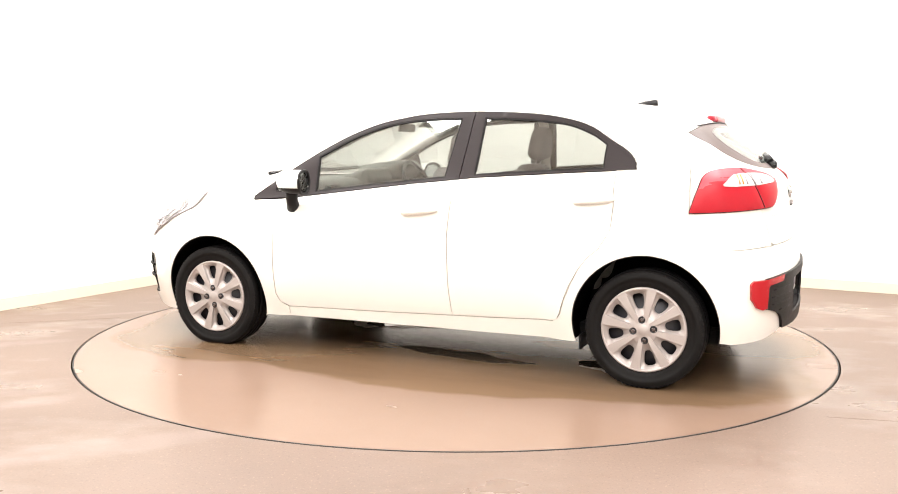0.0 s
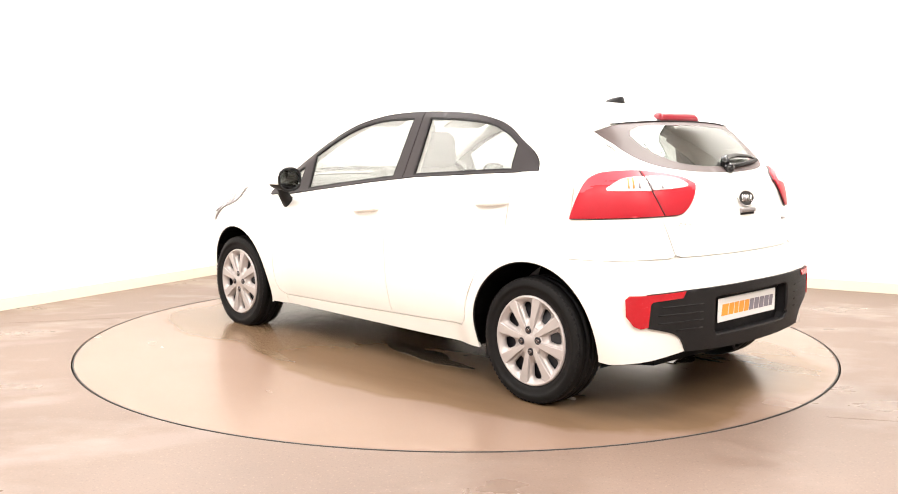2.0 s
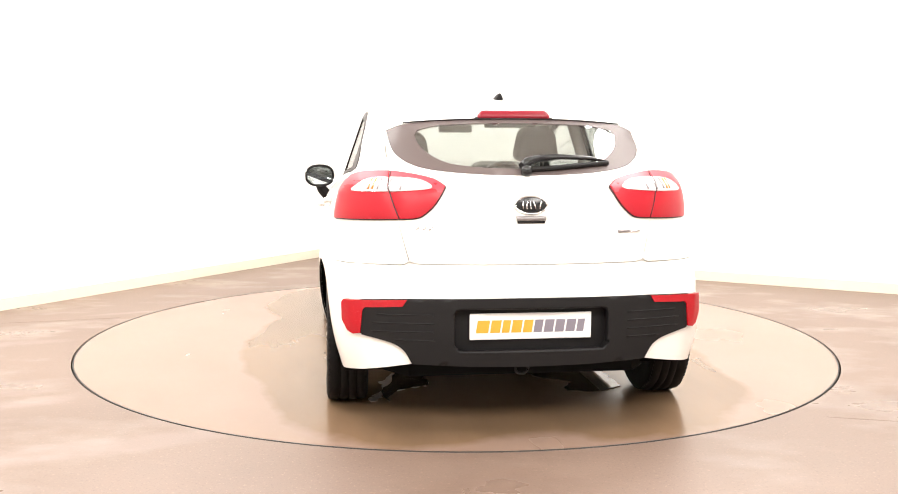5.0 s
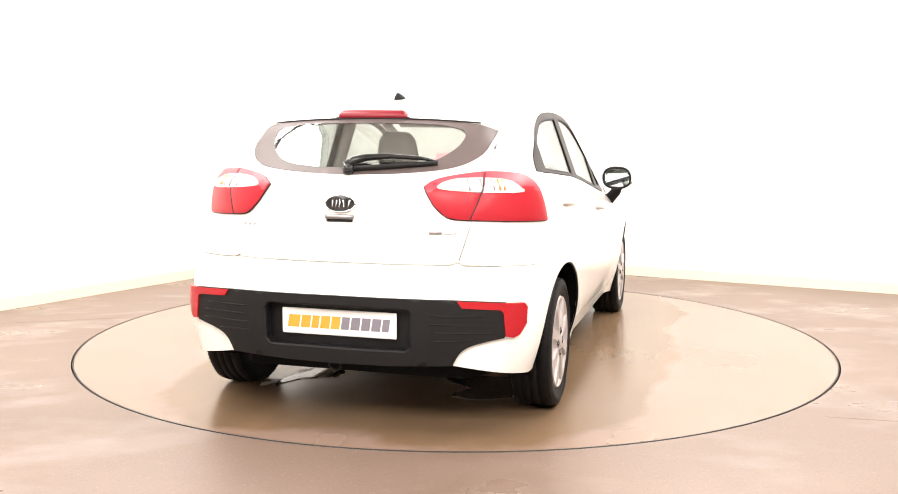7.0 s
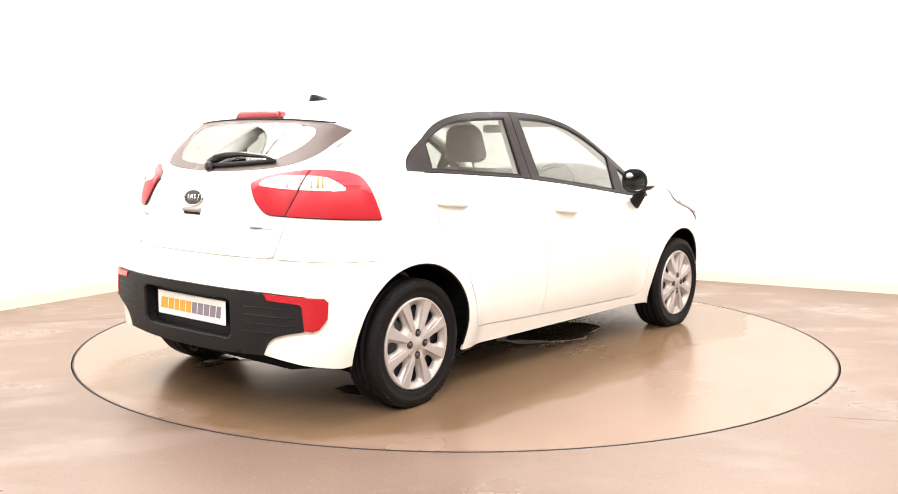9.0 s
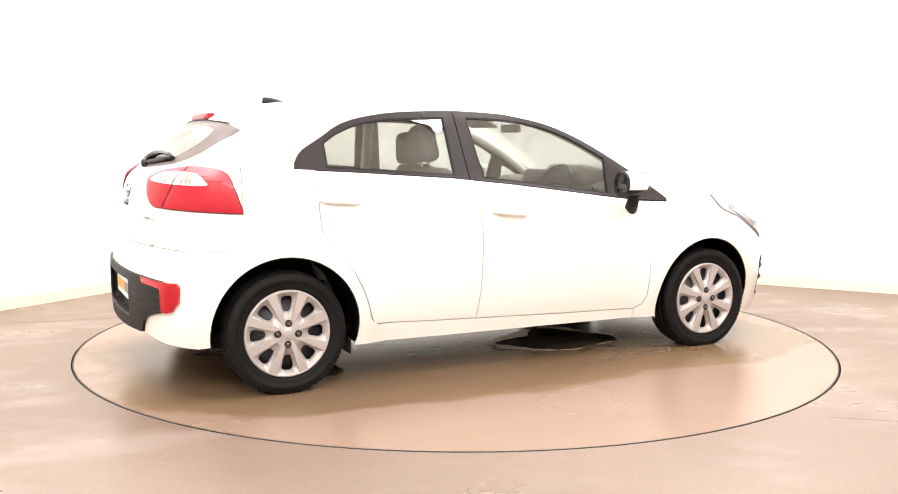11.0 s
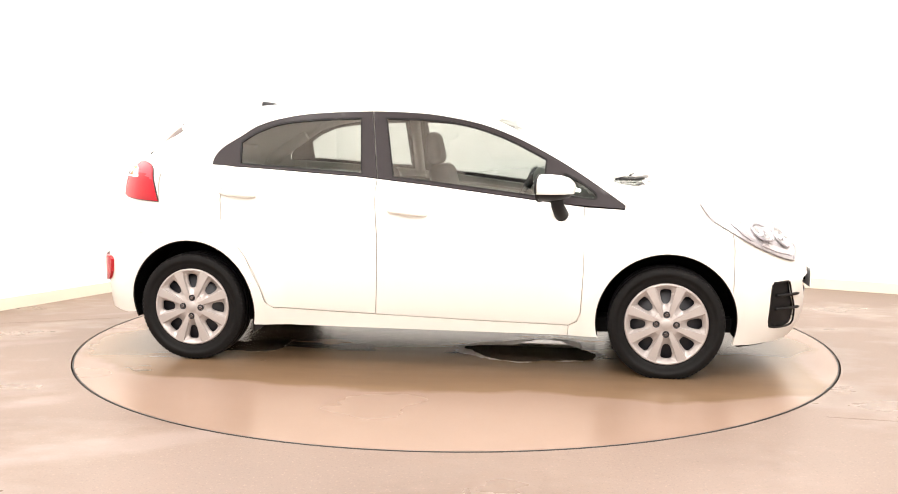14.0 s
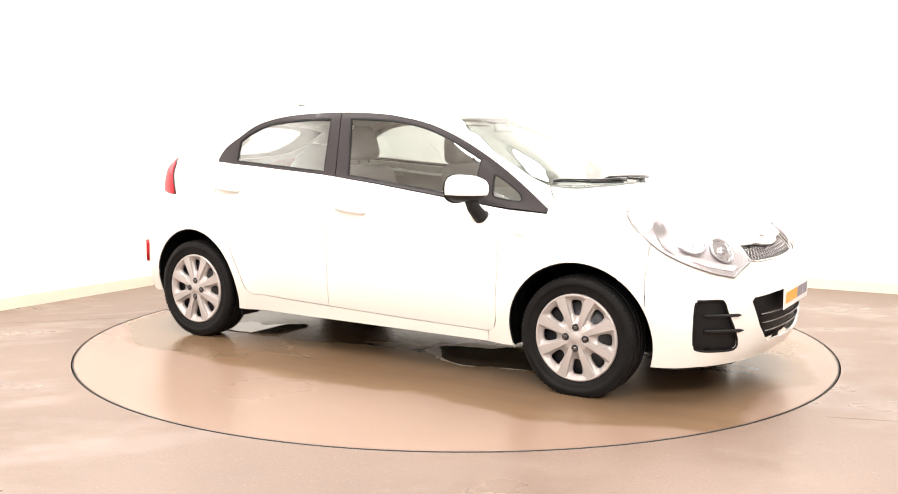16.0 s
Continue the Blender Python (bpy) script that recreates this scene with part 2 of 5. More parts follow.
def wall(name, a, b, label):
    """A wall from a to b with its room on the right of that line, 0.15 m thick, with a skirting board."""
    d = (b - a).normalized()
    out = Vector((-d.y, d.x))
    e = d * 0.15
    structure(name, slab([a - e, b + e, b + e + out * 0.15, a - e + out * 0.15], 0, H_ROOM), WALL_PAINT, label, "wall")
    i = -out * 0.016
    structure(name.replace("wall", "baseboard"), slab([a + i, b + i, b, a], 0.0, 0.085), SKIRTING, "cream painted skirting board along a white wall", "skirting board")


def ragged(points, seed, size=0.03):
    """A closed outline with an uneven edge."""
    out = []
    for p in bend(points, 14, True):
        q = Vector((p[0] * 5, p[1] * 5, seed * 3.7))
        v = noise.noise_vector(q) * size + noise.noise_vector(q * 4.3) * size * 0.4
        out.append((p[0] + v.x, p[1] + v.y))
    return out


def build_studio():
    wall("wall_west", LEFT_END, BACK, "white painted studio wall, brightly lit")
    wall("wall_north", BACK, RIGHT_END, "white painted studio wall, brightly lit")
    wall("wall_east", RIGHT_END, NEAR, "white painted studio wall behind the camera")
    wall("wall_south", NEAR, LEFT_END, "white painted studio wall behind the camera")
    around = [BACK, RIGHT_END, NEAR, LEFT_END]
    structure("ceiling", slab(around, H_ROOM, H_ROOM + 0.12), CEILING, "plain white studio ceiling", "ceiling")
    # floor with a round opening for the turntable
    n = 160
    ring = [(math.cos(2 * math.pi * i / n), math.sin(2 * math.pi * i / n)) for i in range(n)]
    bm = bmesh.new()
    hole = [bm.verts.new((c * (R_DISC + 0.010), s * (R_DISC + 0.010), 0)) for c, s in ring]
    lip = [bm.verts.new((c * (R_DISC + 0.010), s * (R_DISC + 0.010), -0.05)) for c, s in ring]
    outer = [bm.verts.new((*p, 0)) for p in around]
    edges = [bm.edges.new((hole[i], hole[(i + 1) % n])) for i in range(n)] + [bm.edges.new((outer[i], outer[(i + 1) % 4])) for i in range(4)]
    bmesh.ops.triangle_fill(bm, use_beauty=True, edges=edges, normal=(0, 0, 1))
    for i in range(n):
        bm.faces.new((hole[i], hole[(i + 1) % n], lip[(i + 1) % n], lip[i]))
    structure("floor", bm, FLOOR, "brown polished screed floor with scuffs and damp patches", "floor")
    structure("pit", lathe([(-0.12, R_DISC + 0.2), (-0.06, R_DISC + 0.2)], 64, "z"), PIT, "black pit under the turntable", "pit")
    # faint joint lines
    for a, b in (((-3.0, 0.30), (-2.28, 0.52)), ((1.66, -1.72), (2.3, -1.86))):
        a, b = Vector(a), Vector(b)
        d = (b - a).normalized().orthogonal() * 0.0015
        structure("floor_joint", slab([a - d, b - d, b + d, a + d], -0.01, 0.0012), STAIN, "thin joint line in the floor", "floor joint")
    for lx, ly, lw in LAMPS:
        ob = thing("softbox", "black-cased rectangular softbox under the studio ceiling", "lamp", "softboxes")
        ob.location = (lx, ly, 3.86)
        bm = bmesh.new()
        for sx, sy, px, py in ((1.6, 0.05, 0, 1.33), (1.6, 0.05, 0, -1.33), (0.05, 2.6, 0.78, 0), (0.05, 2.6, -0.78, 0)):
            rounded((sx, sy, 0.16), 0.008, 1, (px, py, 0.04), bm=bm)
        part("case", bm, LAMP_CASE, ob)
        part("back_panel", rounded((1.6, 2.7, 0.02), 0.004, 1, (0, 0, 0.13)), LAMP_CASE, ob)
        for px in (-0.5, 0.5):
            part("hanger", tube([(px, 0, 0.13), (px, 0, H_ROOM - 3.86)], 0.008), LAMP_CASE, ob)


def build_turntable():
    table = thing("turntable", "round brown screed turntable with a dark steel rim, damp, shade under the car painted in", "turntable")
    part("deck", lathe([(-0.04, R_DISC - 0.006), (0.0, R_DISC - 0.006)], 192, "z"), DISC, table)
    rim = lathe([(-0.04, R_DISC - 0.005), (0.001, R_DISC - 0.005), (0.001, R_DISC + 0.002), (-0.04, R_DISC + 0.002)], 192, "z")
    part("rim", rim, GAP_STEEL, table, "dark steel edge ring")
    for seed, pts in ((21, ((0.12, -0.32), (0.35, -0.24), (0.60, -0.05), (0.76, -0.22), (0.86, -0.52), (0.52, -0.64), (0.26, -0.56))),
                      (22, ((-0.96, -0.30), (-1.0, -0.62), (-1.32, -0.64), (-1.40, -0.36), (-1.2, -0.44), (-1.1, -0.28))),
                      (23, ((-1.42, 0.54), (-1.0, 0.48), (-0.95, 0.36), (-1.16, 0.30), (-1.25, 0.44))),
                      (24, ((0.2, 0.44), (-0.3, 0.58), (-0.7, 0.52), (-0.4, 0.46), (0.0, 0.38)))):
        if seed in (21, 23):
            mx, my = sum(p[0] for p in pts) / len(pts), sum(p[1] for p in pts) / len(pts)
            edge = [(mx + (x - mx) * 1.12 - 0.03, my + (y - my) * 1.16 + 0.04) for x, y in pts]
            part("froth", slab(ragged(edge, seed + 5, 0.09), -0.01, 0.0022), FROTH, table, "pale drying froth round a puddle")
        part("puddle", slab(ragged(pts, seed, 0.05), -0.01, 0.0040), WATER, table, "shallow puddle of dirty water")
    return table


# ---- the car's outer form: x ahead, y to its left, z up, origin between the axles ----
def smooth_curve(points):
    """A smooth monotone curve through (x, y) points, for arrays."""
    px, py = (np.array(c, float) for c in zip(*points))
    h, d = np.diff(px), np.diff(py) / np.diff(px)
    m = np.empty_like(py)
    m[0], m[-1] = d[0], d[-1]
    for i in range(1, len(px) - 1):
        same = d[i - 1] * d[i] > 0
        w1, w2 = 2 * h[i] + h[i - 1], h[i] + 2 * h[i - 1]
        m[i] = (w1 + w2) / (w1 / d[i - 1] + w2 / d[i]) if same else 0.0

    def curve(x):
        x = np.clip(np.asarray(x, float), px[0], px[-1])
        i = np.clip(np.searchsorted(px, x) - 1, 0, len(h) - 1)
        s = (x - px[i]) / h[i]
        return ((2 * s**3 - 3 * s**2 + 1) * py[i] + (s**3 - 2 * s**2 + s) * h[i] * m[i]
                + (3 * s**2 - 2 * s**3) * py[i + 1] + (s**3 - s**2) * h[i] * m[i + 1])
    return curve


TOP = smooth_curve([(-2.2, 1.20), (-1.6, 1.325), (-1.45, 1.362), (-1.1, 1.422), (-0.6, 1.450), (-0.15, 1.457), (0.12, 1.446),
                    (0.34, 1.402), (0.6, 1.29), (0.85, 1.16), (1.05, 1.047), (1.15, 1.003), (1.3, 0.978), (1.5, 0.936), (1.7, 0.872),
                    (1.85, 0.80), (1.95, 0.735), (2.05, 0.64), (2.2, 0.45)])
CROWN = smooth_curve([(-2, 0.12), (-1.2, 0.13), (0, 0.12), (0.4, 0.16), (0.9, 0.2), (1.1, 0.12), (1.3, 0.05), (1.8, 0.08), (2.2, 0.12)])
BELT = smooth_curve([(-2.0, 1.20), (-1.6, 1.175), (-1.42, 1.13), (-1.2, 1.081), (-0.34, 1.028), (1.07, 0.861), (1.6, 0.79), (2.2, 0.70)])
FLANK = smooth_curve([(-1.0, 0.775), (-0.75, 0.80), (-0.5, 0.828), (-0.25, 0.845), (0, 0.853), (0.35, 0.858), (0.55, 0.852), (0.72, 0.839),
                      (0.87, 0.798), (0.96, 0.748), (1.02, 0.7335), (1.1, 0.7205)])
TAPER = smooth_curve([(-2.1, 0.12), (-1.8, 0.075), (-1.47, 0.05), (-1.2, 0.028), (-0.92, 0.014), (-0.4, 0), (0.9, 0.001), (1.285, 0.012),
                      (1.5, 0.032), (1.8, 0.09), (2.15, 0.2)])
TAIL = smooth_curve([(0.1, -1.86), (0.2, -1.915), (0.3, -1.94), (0.45, -1.948), (0.58, -1.945), (0.64, -1.93), (0.70, -1.905), (0.82, -1.898),
                     (0.95, -1.88), (1.02, -1.855), (1.07, -1.80), (1.2, -1.655), (1.3, -1.545), (1.36, -1.475), (1.5, -1.36)])
TAIL4 = smooth_curve([(0, 0.15), (0.62, 0.15), (0.75, 0.45), (0.9, 0.6), (1.5, 0.6)])
NOSE = smooth_curve([(0.1, 1.98), (0.2, 2.05), (0.28, 2.085), (0.4, 2.105), (0.5, 2.107), (0.58, 2.085), (0.66, 2.045), (0.74, 1.985), (0.85, 1.88), (1.2, 1.5)])


def round_and(a, b, r):
    """Where both hold, with an edge rounded by r."""
    u, v = np.maximum(a + r, 0), np.maximum(b + r, 0)
    return np.minimum(np.maximum(a, b), -r) + np.hypot(u, v)


def body(p):
    """Below 0 inside the car's outer form, above 0 outside."""
    x, y, z = p[..., 0], np.abs(p[..., 1]), p[..., 2]
    belt = BELT(x)
    s = (z - 0.55) / (belt - 0.55)
    low = np.where(z < 0.55, (z - 0.55) / 0.4, s)
    half = FLANK(low) - np.maximum(s - 1.1, 0) * (belt - 0.55) * 0.345 - TAPER(x) - np.clip((s - 0.9) * 5, 0, 1) * np.minimum(np.maximum(-x - 1.05, 0) ** 2, 0.16) * 0.46
    r = np.hypot(np.abs(x) - 1.285, z - 0.30)
    half = half + np.where(x < 0, 0.046, 0.030) * np.clip((0.56 - r) / 0.17, 0, 1) ** 2 * np.clip(3 - 2 * (0.56 - r) / 0.17, 1, 3)
    slope = (TOP(x + 0.02) - TOP(x - 0.02)) / 0.04
    top = (z - TOP(x) + CROWN(x) * y**2) / np.sqrt(1 + slope**2)
    lean = (TAIL(z + 0.02) - TAIL(z - 0.02)) / 0.04
    rear = (TAIL(z) + 0.15 * y**2 + TAIL4(z) * y**4 - x) / np.sqrt(1 + lean**2)
    lean = (NOSE(z + 0.02) - NOSE(z - 0.02)) / 0.04
    front = (x - NOSE(z) + 0.25 * y**2 + 0.5 * y**4) / np.sqrt(1 + lean**2)
    side = (y - half) * 0.95
    f = round_and(top, side, 0.07)
    f = round_and(f, rear, 0.06)
    return round_and(f, front, 0.06)


def cast(eye, way, reach=3.0, steps=80):
    """The first places where rays from eye along way (arrays) enter the form; far rays stay where they are nearest to it."""
    eye, way = np.broadcast_arrays(np.asarray(eye, float), np.asarray(way, float))
    d = np.linspace(0, reach, steps)
    f = body(eye[:, None, :] + way[:, None, :] * d[None, :, None])
    inside = f < 0
    hit = inside.any(1)
    k = np.where(hit, inside.argmax(1), f.argmin(1))
    lo, hi = d[np.maximum(k - 1, 0)], d[k]
    for _ in range(18):
        mid = (lo + hi) / 2
        within = body(eye + way * mid[:, None]) < 0
        hi, lo = np.where(within, mid, hi), np.where(within, lo, mid)
    far = np.where(hit, hi, d[k])
    return eye + way * far[:, None]


def normals(p):
    e = 0.004
    g = np.stack([body(p + np.eye(3)[i] * e) - body(p - np.eye(3)[i] * e) for i in range(3)], -1)
    return g / np.maximum(np.linalg.norm(g, axis=-1, keepdims=True), 1e-9)


# ---- panels cut out of the form ----
def spread(points, step=0.03, closed=True):
    """The same outline with points at most step apart."""
    out, n = [], len(points)
    for i in range(n if closed else n - 1):
        a, b = np.array(points[i], float), np.array(points[(i + 1) % n], float)
        k = max(1, int(math.ceil(np.linalg.norm(b - a) / step)))
        out += [a + (b - a) * j / k for j in range(k)]
    if not closed:
        out.append(np.array(points[-1], float))
    return out


def bend(points, per=6, closed=False):
    """A smooth line through points."""
    p = [np.array(q, float) for q in points]
    n, out = len(p), []
    for i in range(n if closed else n - 1):
        a, b, c, d = (p[(i + k) % n] if closed else p[min(max(i + k, 0), n - 1)] for k in (-1, 0, 1, 2))
        for j in range(per):
            t = j / per
            out.append(0.5 * (2 * b + (c - a) * t + (2 * a - 5 * b + 4 * c - d) * t**2 + (3 * b - a - 3 * c + d) * t**3))
    if not closed:
        out.append(p[-1])
    return out


TAIL_C, NOSE_C = -1.0, 1.15


def flat(way, p):
    """From places on the car to the flat drawing seen along way."""
    p = np.asarray(p, float)
    x, y, z = p[:, 0], p[:, 1], p[:, 2]
    if way == "side":
        return np.stack([x, z], 1)
    if way == "top":
        return np.stack([x, y], 1)
    if way == "end":
        return np.stack([y, z], 1)
    if way == "tail":
        return np.stack([0.9 * np.arctan2(y, TAIL_C - x), z], 1)
    return np.stack([0.9 * np.arctan2(y, x - NOSE_C), z], 1)


def onto(way, q, hand=1):
    """From the flat drawing to places on the car's form."""
    q = np.asarray(q, float)
    a, b, o = q[:, 0], q[:, 1], np.zeros(len(q))
    if way == "side":
        return cast(np.stack([a, o + 1.3 * hand, b], 1), np.stack([o, o - hand, o], 1), 1.3)
    if way == "top":
        return cast(np.stack([a, b, o + 1.7], 1), np.stack([o, o, o - 1], 1), 1.4)
    if way == "end":
        return cast(np.stack([o - 2.3, a, b], 1), np.stack([o + 1, o, o], 1), 1.6)
    t = a / 0.9
    if way == "tail":
        d = np.stack([-np.cos(t), np.sin(t), o], 1)
        return cast(np.array([TAIL_C, 0, 0]) + np.stack([o, o, b], 1) + d * 1.5, -d, 1.5)
    d = np.stack([np.cos(t), np.sin(t), o], 1)
    return cast(np.array([NOSE_C, 0, 0]) + np.stack([o, o, b], 1) + d * 1.5, -d, 1.5)


def side3(points):
    return [tuple(p) for p in onto("side", points)]


def top3(points):
    return [tuple(p) for p in onto("top", points)]


def mirror(points):
    return [(x, -y, z) for x, y, z in points]


def inside(poly, q):
    x, y = q[:, 0], q[:, 1]
    res = np.zeros(len(q), bool)
    for (x0, y0), (x1, y1) in zip(poly, np.roll(poly, -1, 0)):
        if y0 != y1:
            res ^= ((y0 > y) != (y1 > y)) & (x < (x1 - x0) * (y - y0) / (y1 - y0) + x0)
    return res


def inset(poly, d):
    """The outline drawn in by d."""
    p = np.asarray(poly, float)
    if d == 0:
        return p
    a, b = p - np.roll(p, 1, 0), np.roll(p, -1, 0) - p
    t = a / np.maximum(np.linalg.norm(a, axis=1, keepdims=True), 1e-9) + b / np.maximum(np.linalg.norm(b, axis=1, keepdims=True), 1e-9)
    t /= np.maximum(np.linalg.norm(t, axis=1, keepdims=True), 1e-9)
    area = np.sum(p[:, 0] * np.roll(p[:, 1], -1) - np.roll(p[:, 0], -1) * p[:, 1])
    return p + np.stack([-t[:, 1], t[:, 0]], 1) * d * (1 if area > 0 else -1)


def panel(name, mat, parent, way, outline, holes=(), hand=1, out=0.0, thick=0.012, gap=0.002, step=0.03, label="", bulge=0.0):
    """A sheet of the car's form within an outline (places on the car), less its holes; out: proud of the form; bulge: further out in its middle."""
    from_cdt = delaunay_2d_cdt
    rim = [inset(np.array(spread(flat(way, outline), step)), gap)] + [inset(np.array(spread(flat(way, h), step)), -gap) for h in holes]
    lo, hi = rim[0].min(0), rim[0].max(0)
    gx, gy = np.meshgrid(np.arange(lo[0], hi[0], step), np.arange(lo[1], hi[1], step))
    q = np.stack([gx.ravel(), gy.ravel()], 1)
    keep = inside(rim[0], q)
    for h in rim[1:]:
        keep &= ~inside(h, q)
    edge = np.concatenate(rim)
    q = q[keep]
    if len(q):
        q = q[np.array([np.min(np.sum((edge - p) ** 2, 1)) > (step * 0.45) ** 2 for p in q])]
    pts = [Vector(p) for p in np.concatenate([edge, q])] if len(q) else [Vector(p) for p in edge]
    cons, k = [], 0
    for r in rim:
        cons += [(k + i, k + (i + 1) % len(r)) for i in range(len(r))]
        k += len(r)
    v2, _, tris, *_ = from_cdt(pts, cons, [], 0, 1e-6)
    v2 = np.array([tuple(v) for v in v2])
    tris = np.array([t for t in tris if len(t) == 3])
    mid = v2[tris].mean(1)
    ok = inside(rim[0], mid)
    for h in rim[1:]:
        ok &= ~inside(h, mid)
    tris = tris[ok]
    p = onto(way, v2, hand)
    n = normals(p)
    lift = np.full(len(p), out)
    if bulge:
        d = np.array([np.sqrt(np.min(np.sum((edge - a) ** 2, 1))) for a in v2])
        lift = out + bulge * np.sqrt(np.clip(d / 0.05, 0, 1))
    face = np.cross(p[tris[:, 1]] - p[tris[:, 0]], p[tris[:, 2]] - p[tris[:, 0]])
    turn = np.sum(face * n[tris[:, 0]], 1) < 0
    tris[turn] = tris[turn][:, ::-1]
    top, low = p + n * lift[:, None], p + n * (out - thick)
    m = len(p)
    faces = [tuple(t) for t in tris] + [tuple(t[::-1] + m) for t in tris]
    count = {}
    for t in tris:
        for i in range(3):
            a, b = int(t[i]), int(t[(i + 1) % 3])
            count[(a, b)] = 1
    border = [e for e in count if (e[1], e[0]) not in count]
    verts = list(top) + list(low)
    smooth = [True] * len(faces)
    base, index = len(verts), {}
    for a, b in border:
        for k in (a, b):
            if k not in index:
                index[k] = base + 2 * len(index)
                verts += [top[k], low[k]]
    for a, b in border:
        faces.append((index[b], index[a], index[a] + 1, index[b] + 1))
        smooth.append(False)
    faces = [tuple(int(i) for i in f) for f in faces]
    me = mesh_of(name, verts, faces, smooth)
    return part(name, me, mat, parent, label)


def arc(cx, cz, r, a0, a1, n=16):
    return [(cx + r * math.cos(radians(a0 + (a1 - a0) * i / n)), cz + r * math.sin(radians(a0 + (a1 - a0) * i / n))) for i in range(n + 1)]


AXLE, ARCH = 1.285, 0.362
HUB_F, HUB_R = 0.285, 0.296          # wheel centres, sunk a little on loaded tyres
ARCH_F, ARCH_R = 0.289, 0.306

# lines that neighbouring panels share, for the car's left side
DLO_TOP = [tuple(q) for q in bend([(-1.202, 1.078), (-1.190, 1.123), (-1.146, 1.172), (-1.051, 1.232), (-0.955, 1.292), (-0.828, 1.332), (-0.632, 1.361),
                                   (-0.303, 1.373), (-0.031, 1.362), (0.137, 1.339), (0.306, 1.302), (0.478, 1.238), (0.646, 1.155), (0.814, 1.057),
                                   (0.978, 0.947), (1.066, 0.885)], 3)]
DLO_LOW = [(1.066, 0.866), (0.784, 0.886), (0.022, 0.983), (-0.255, 1.013), (-0.352, 1.024), (-0.884, 1.060), (-1.202, 1.078)]


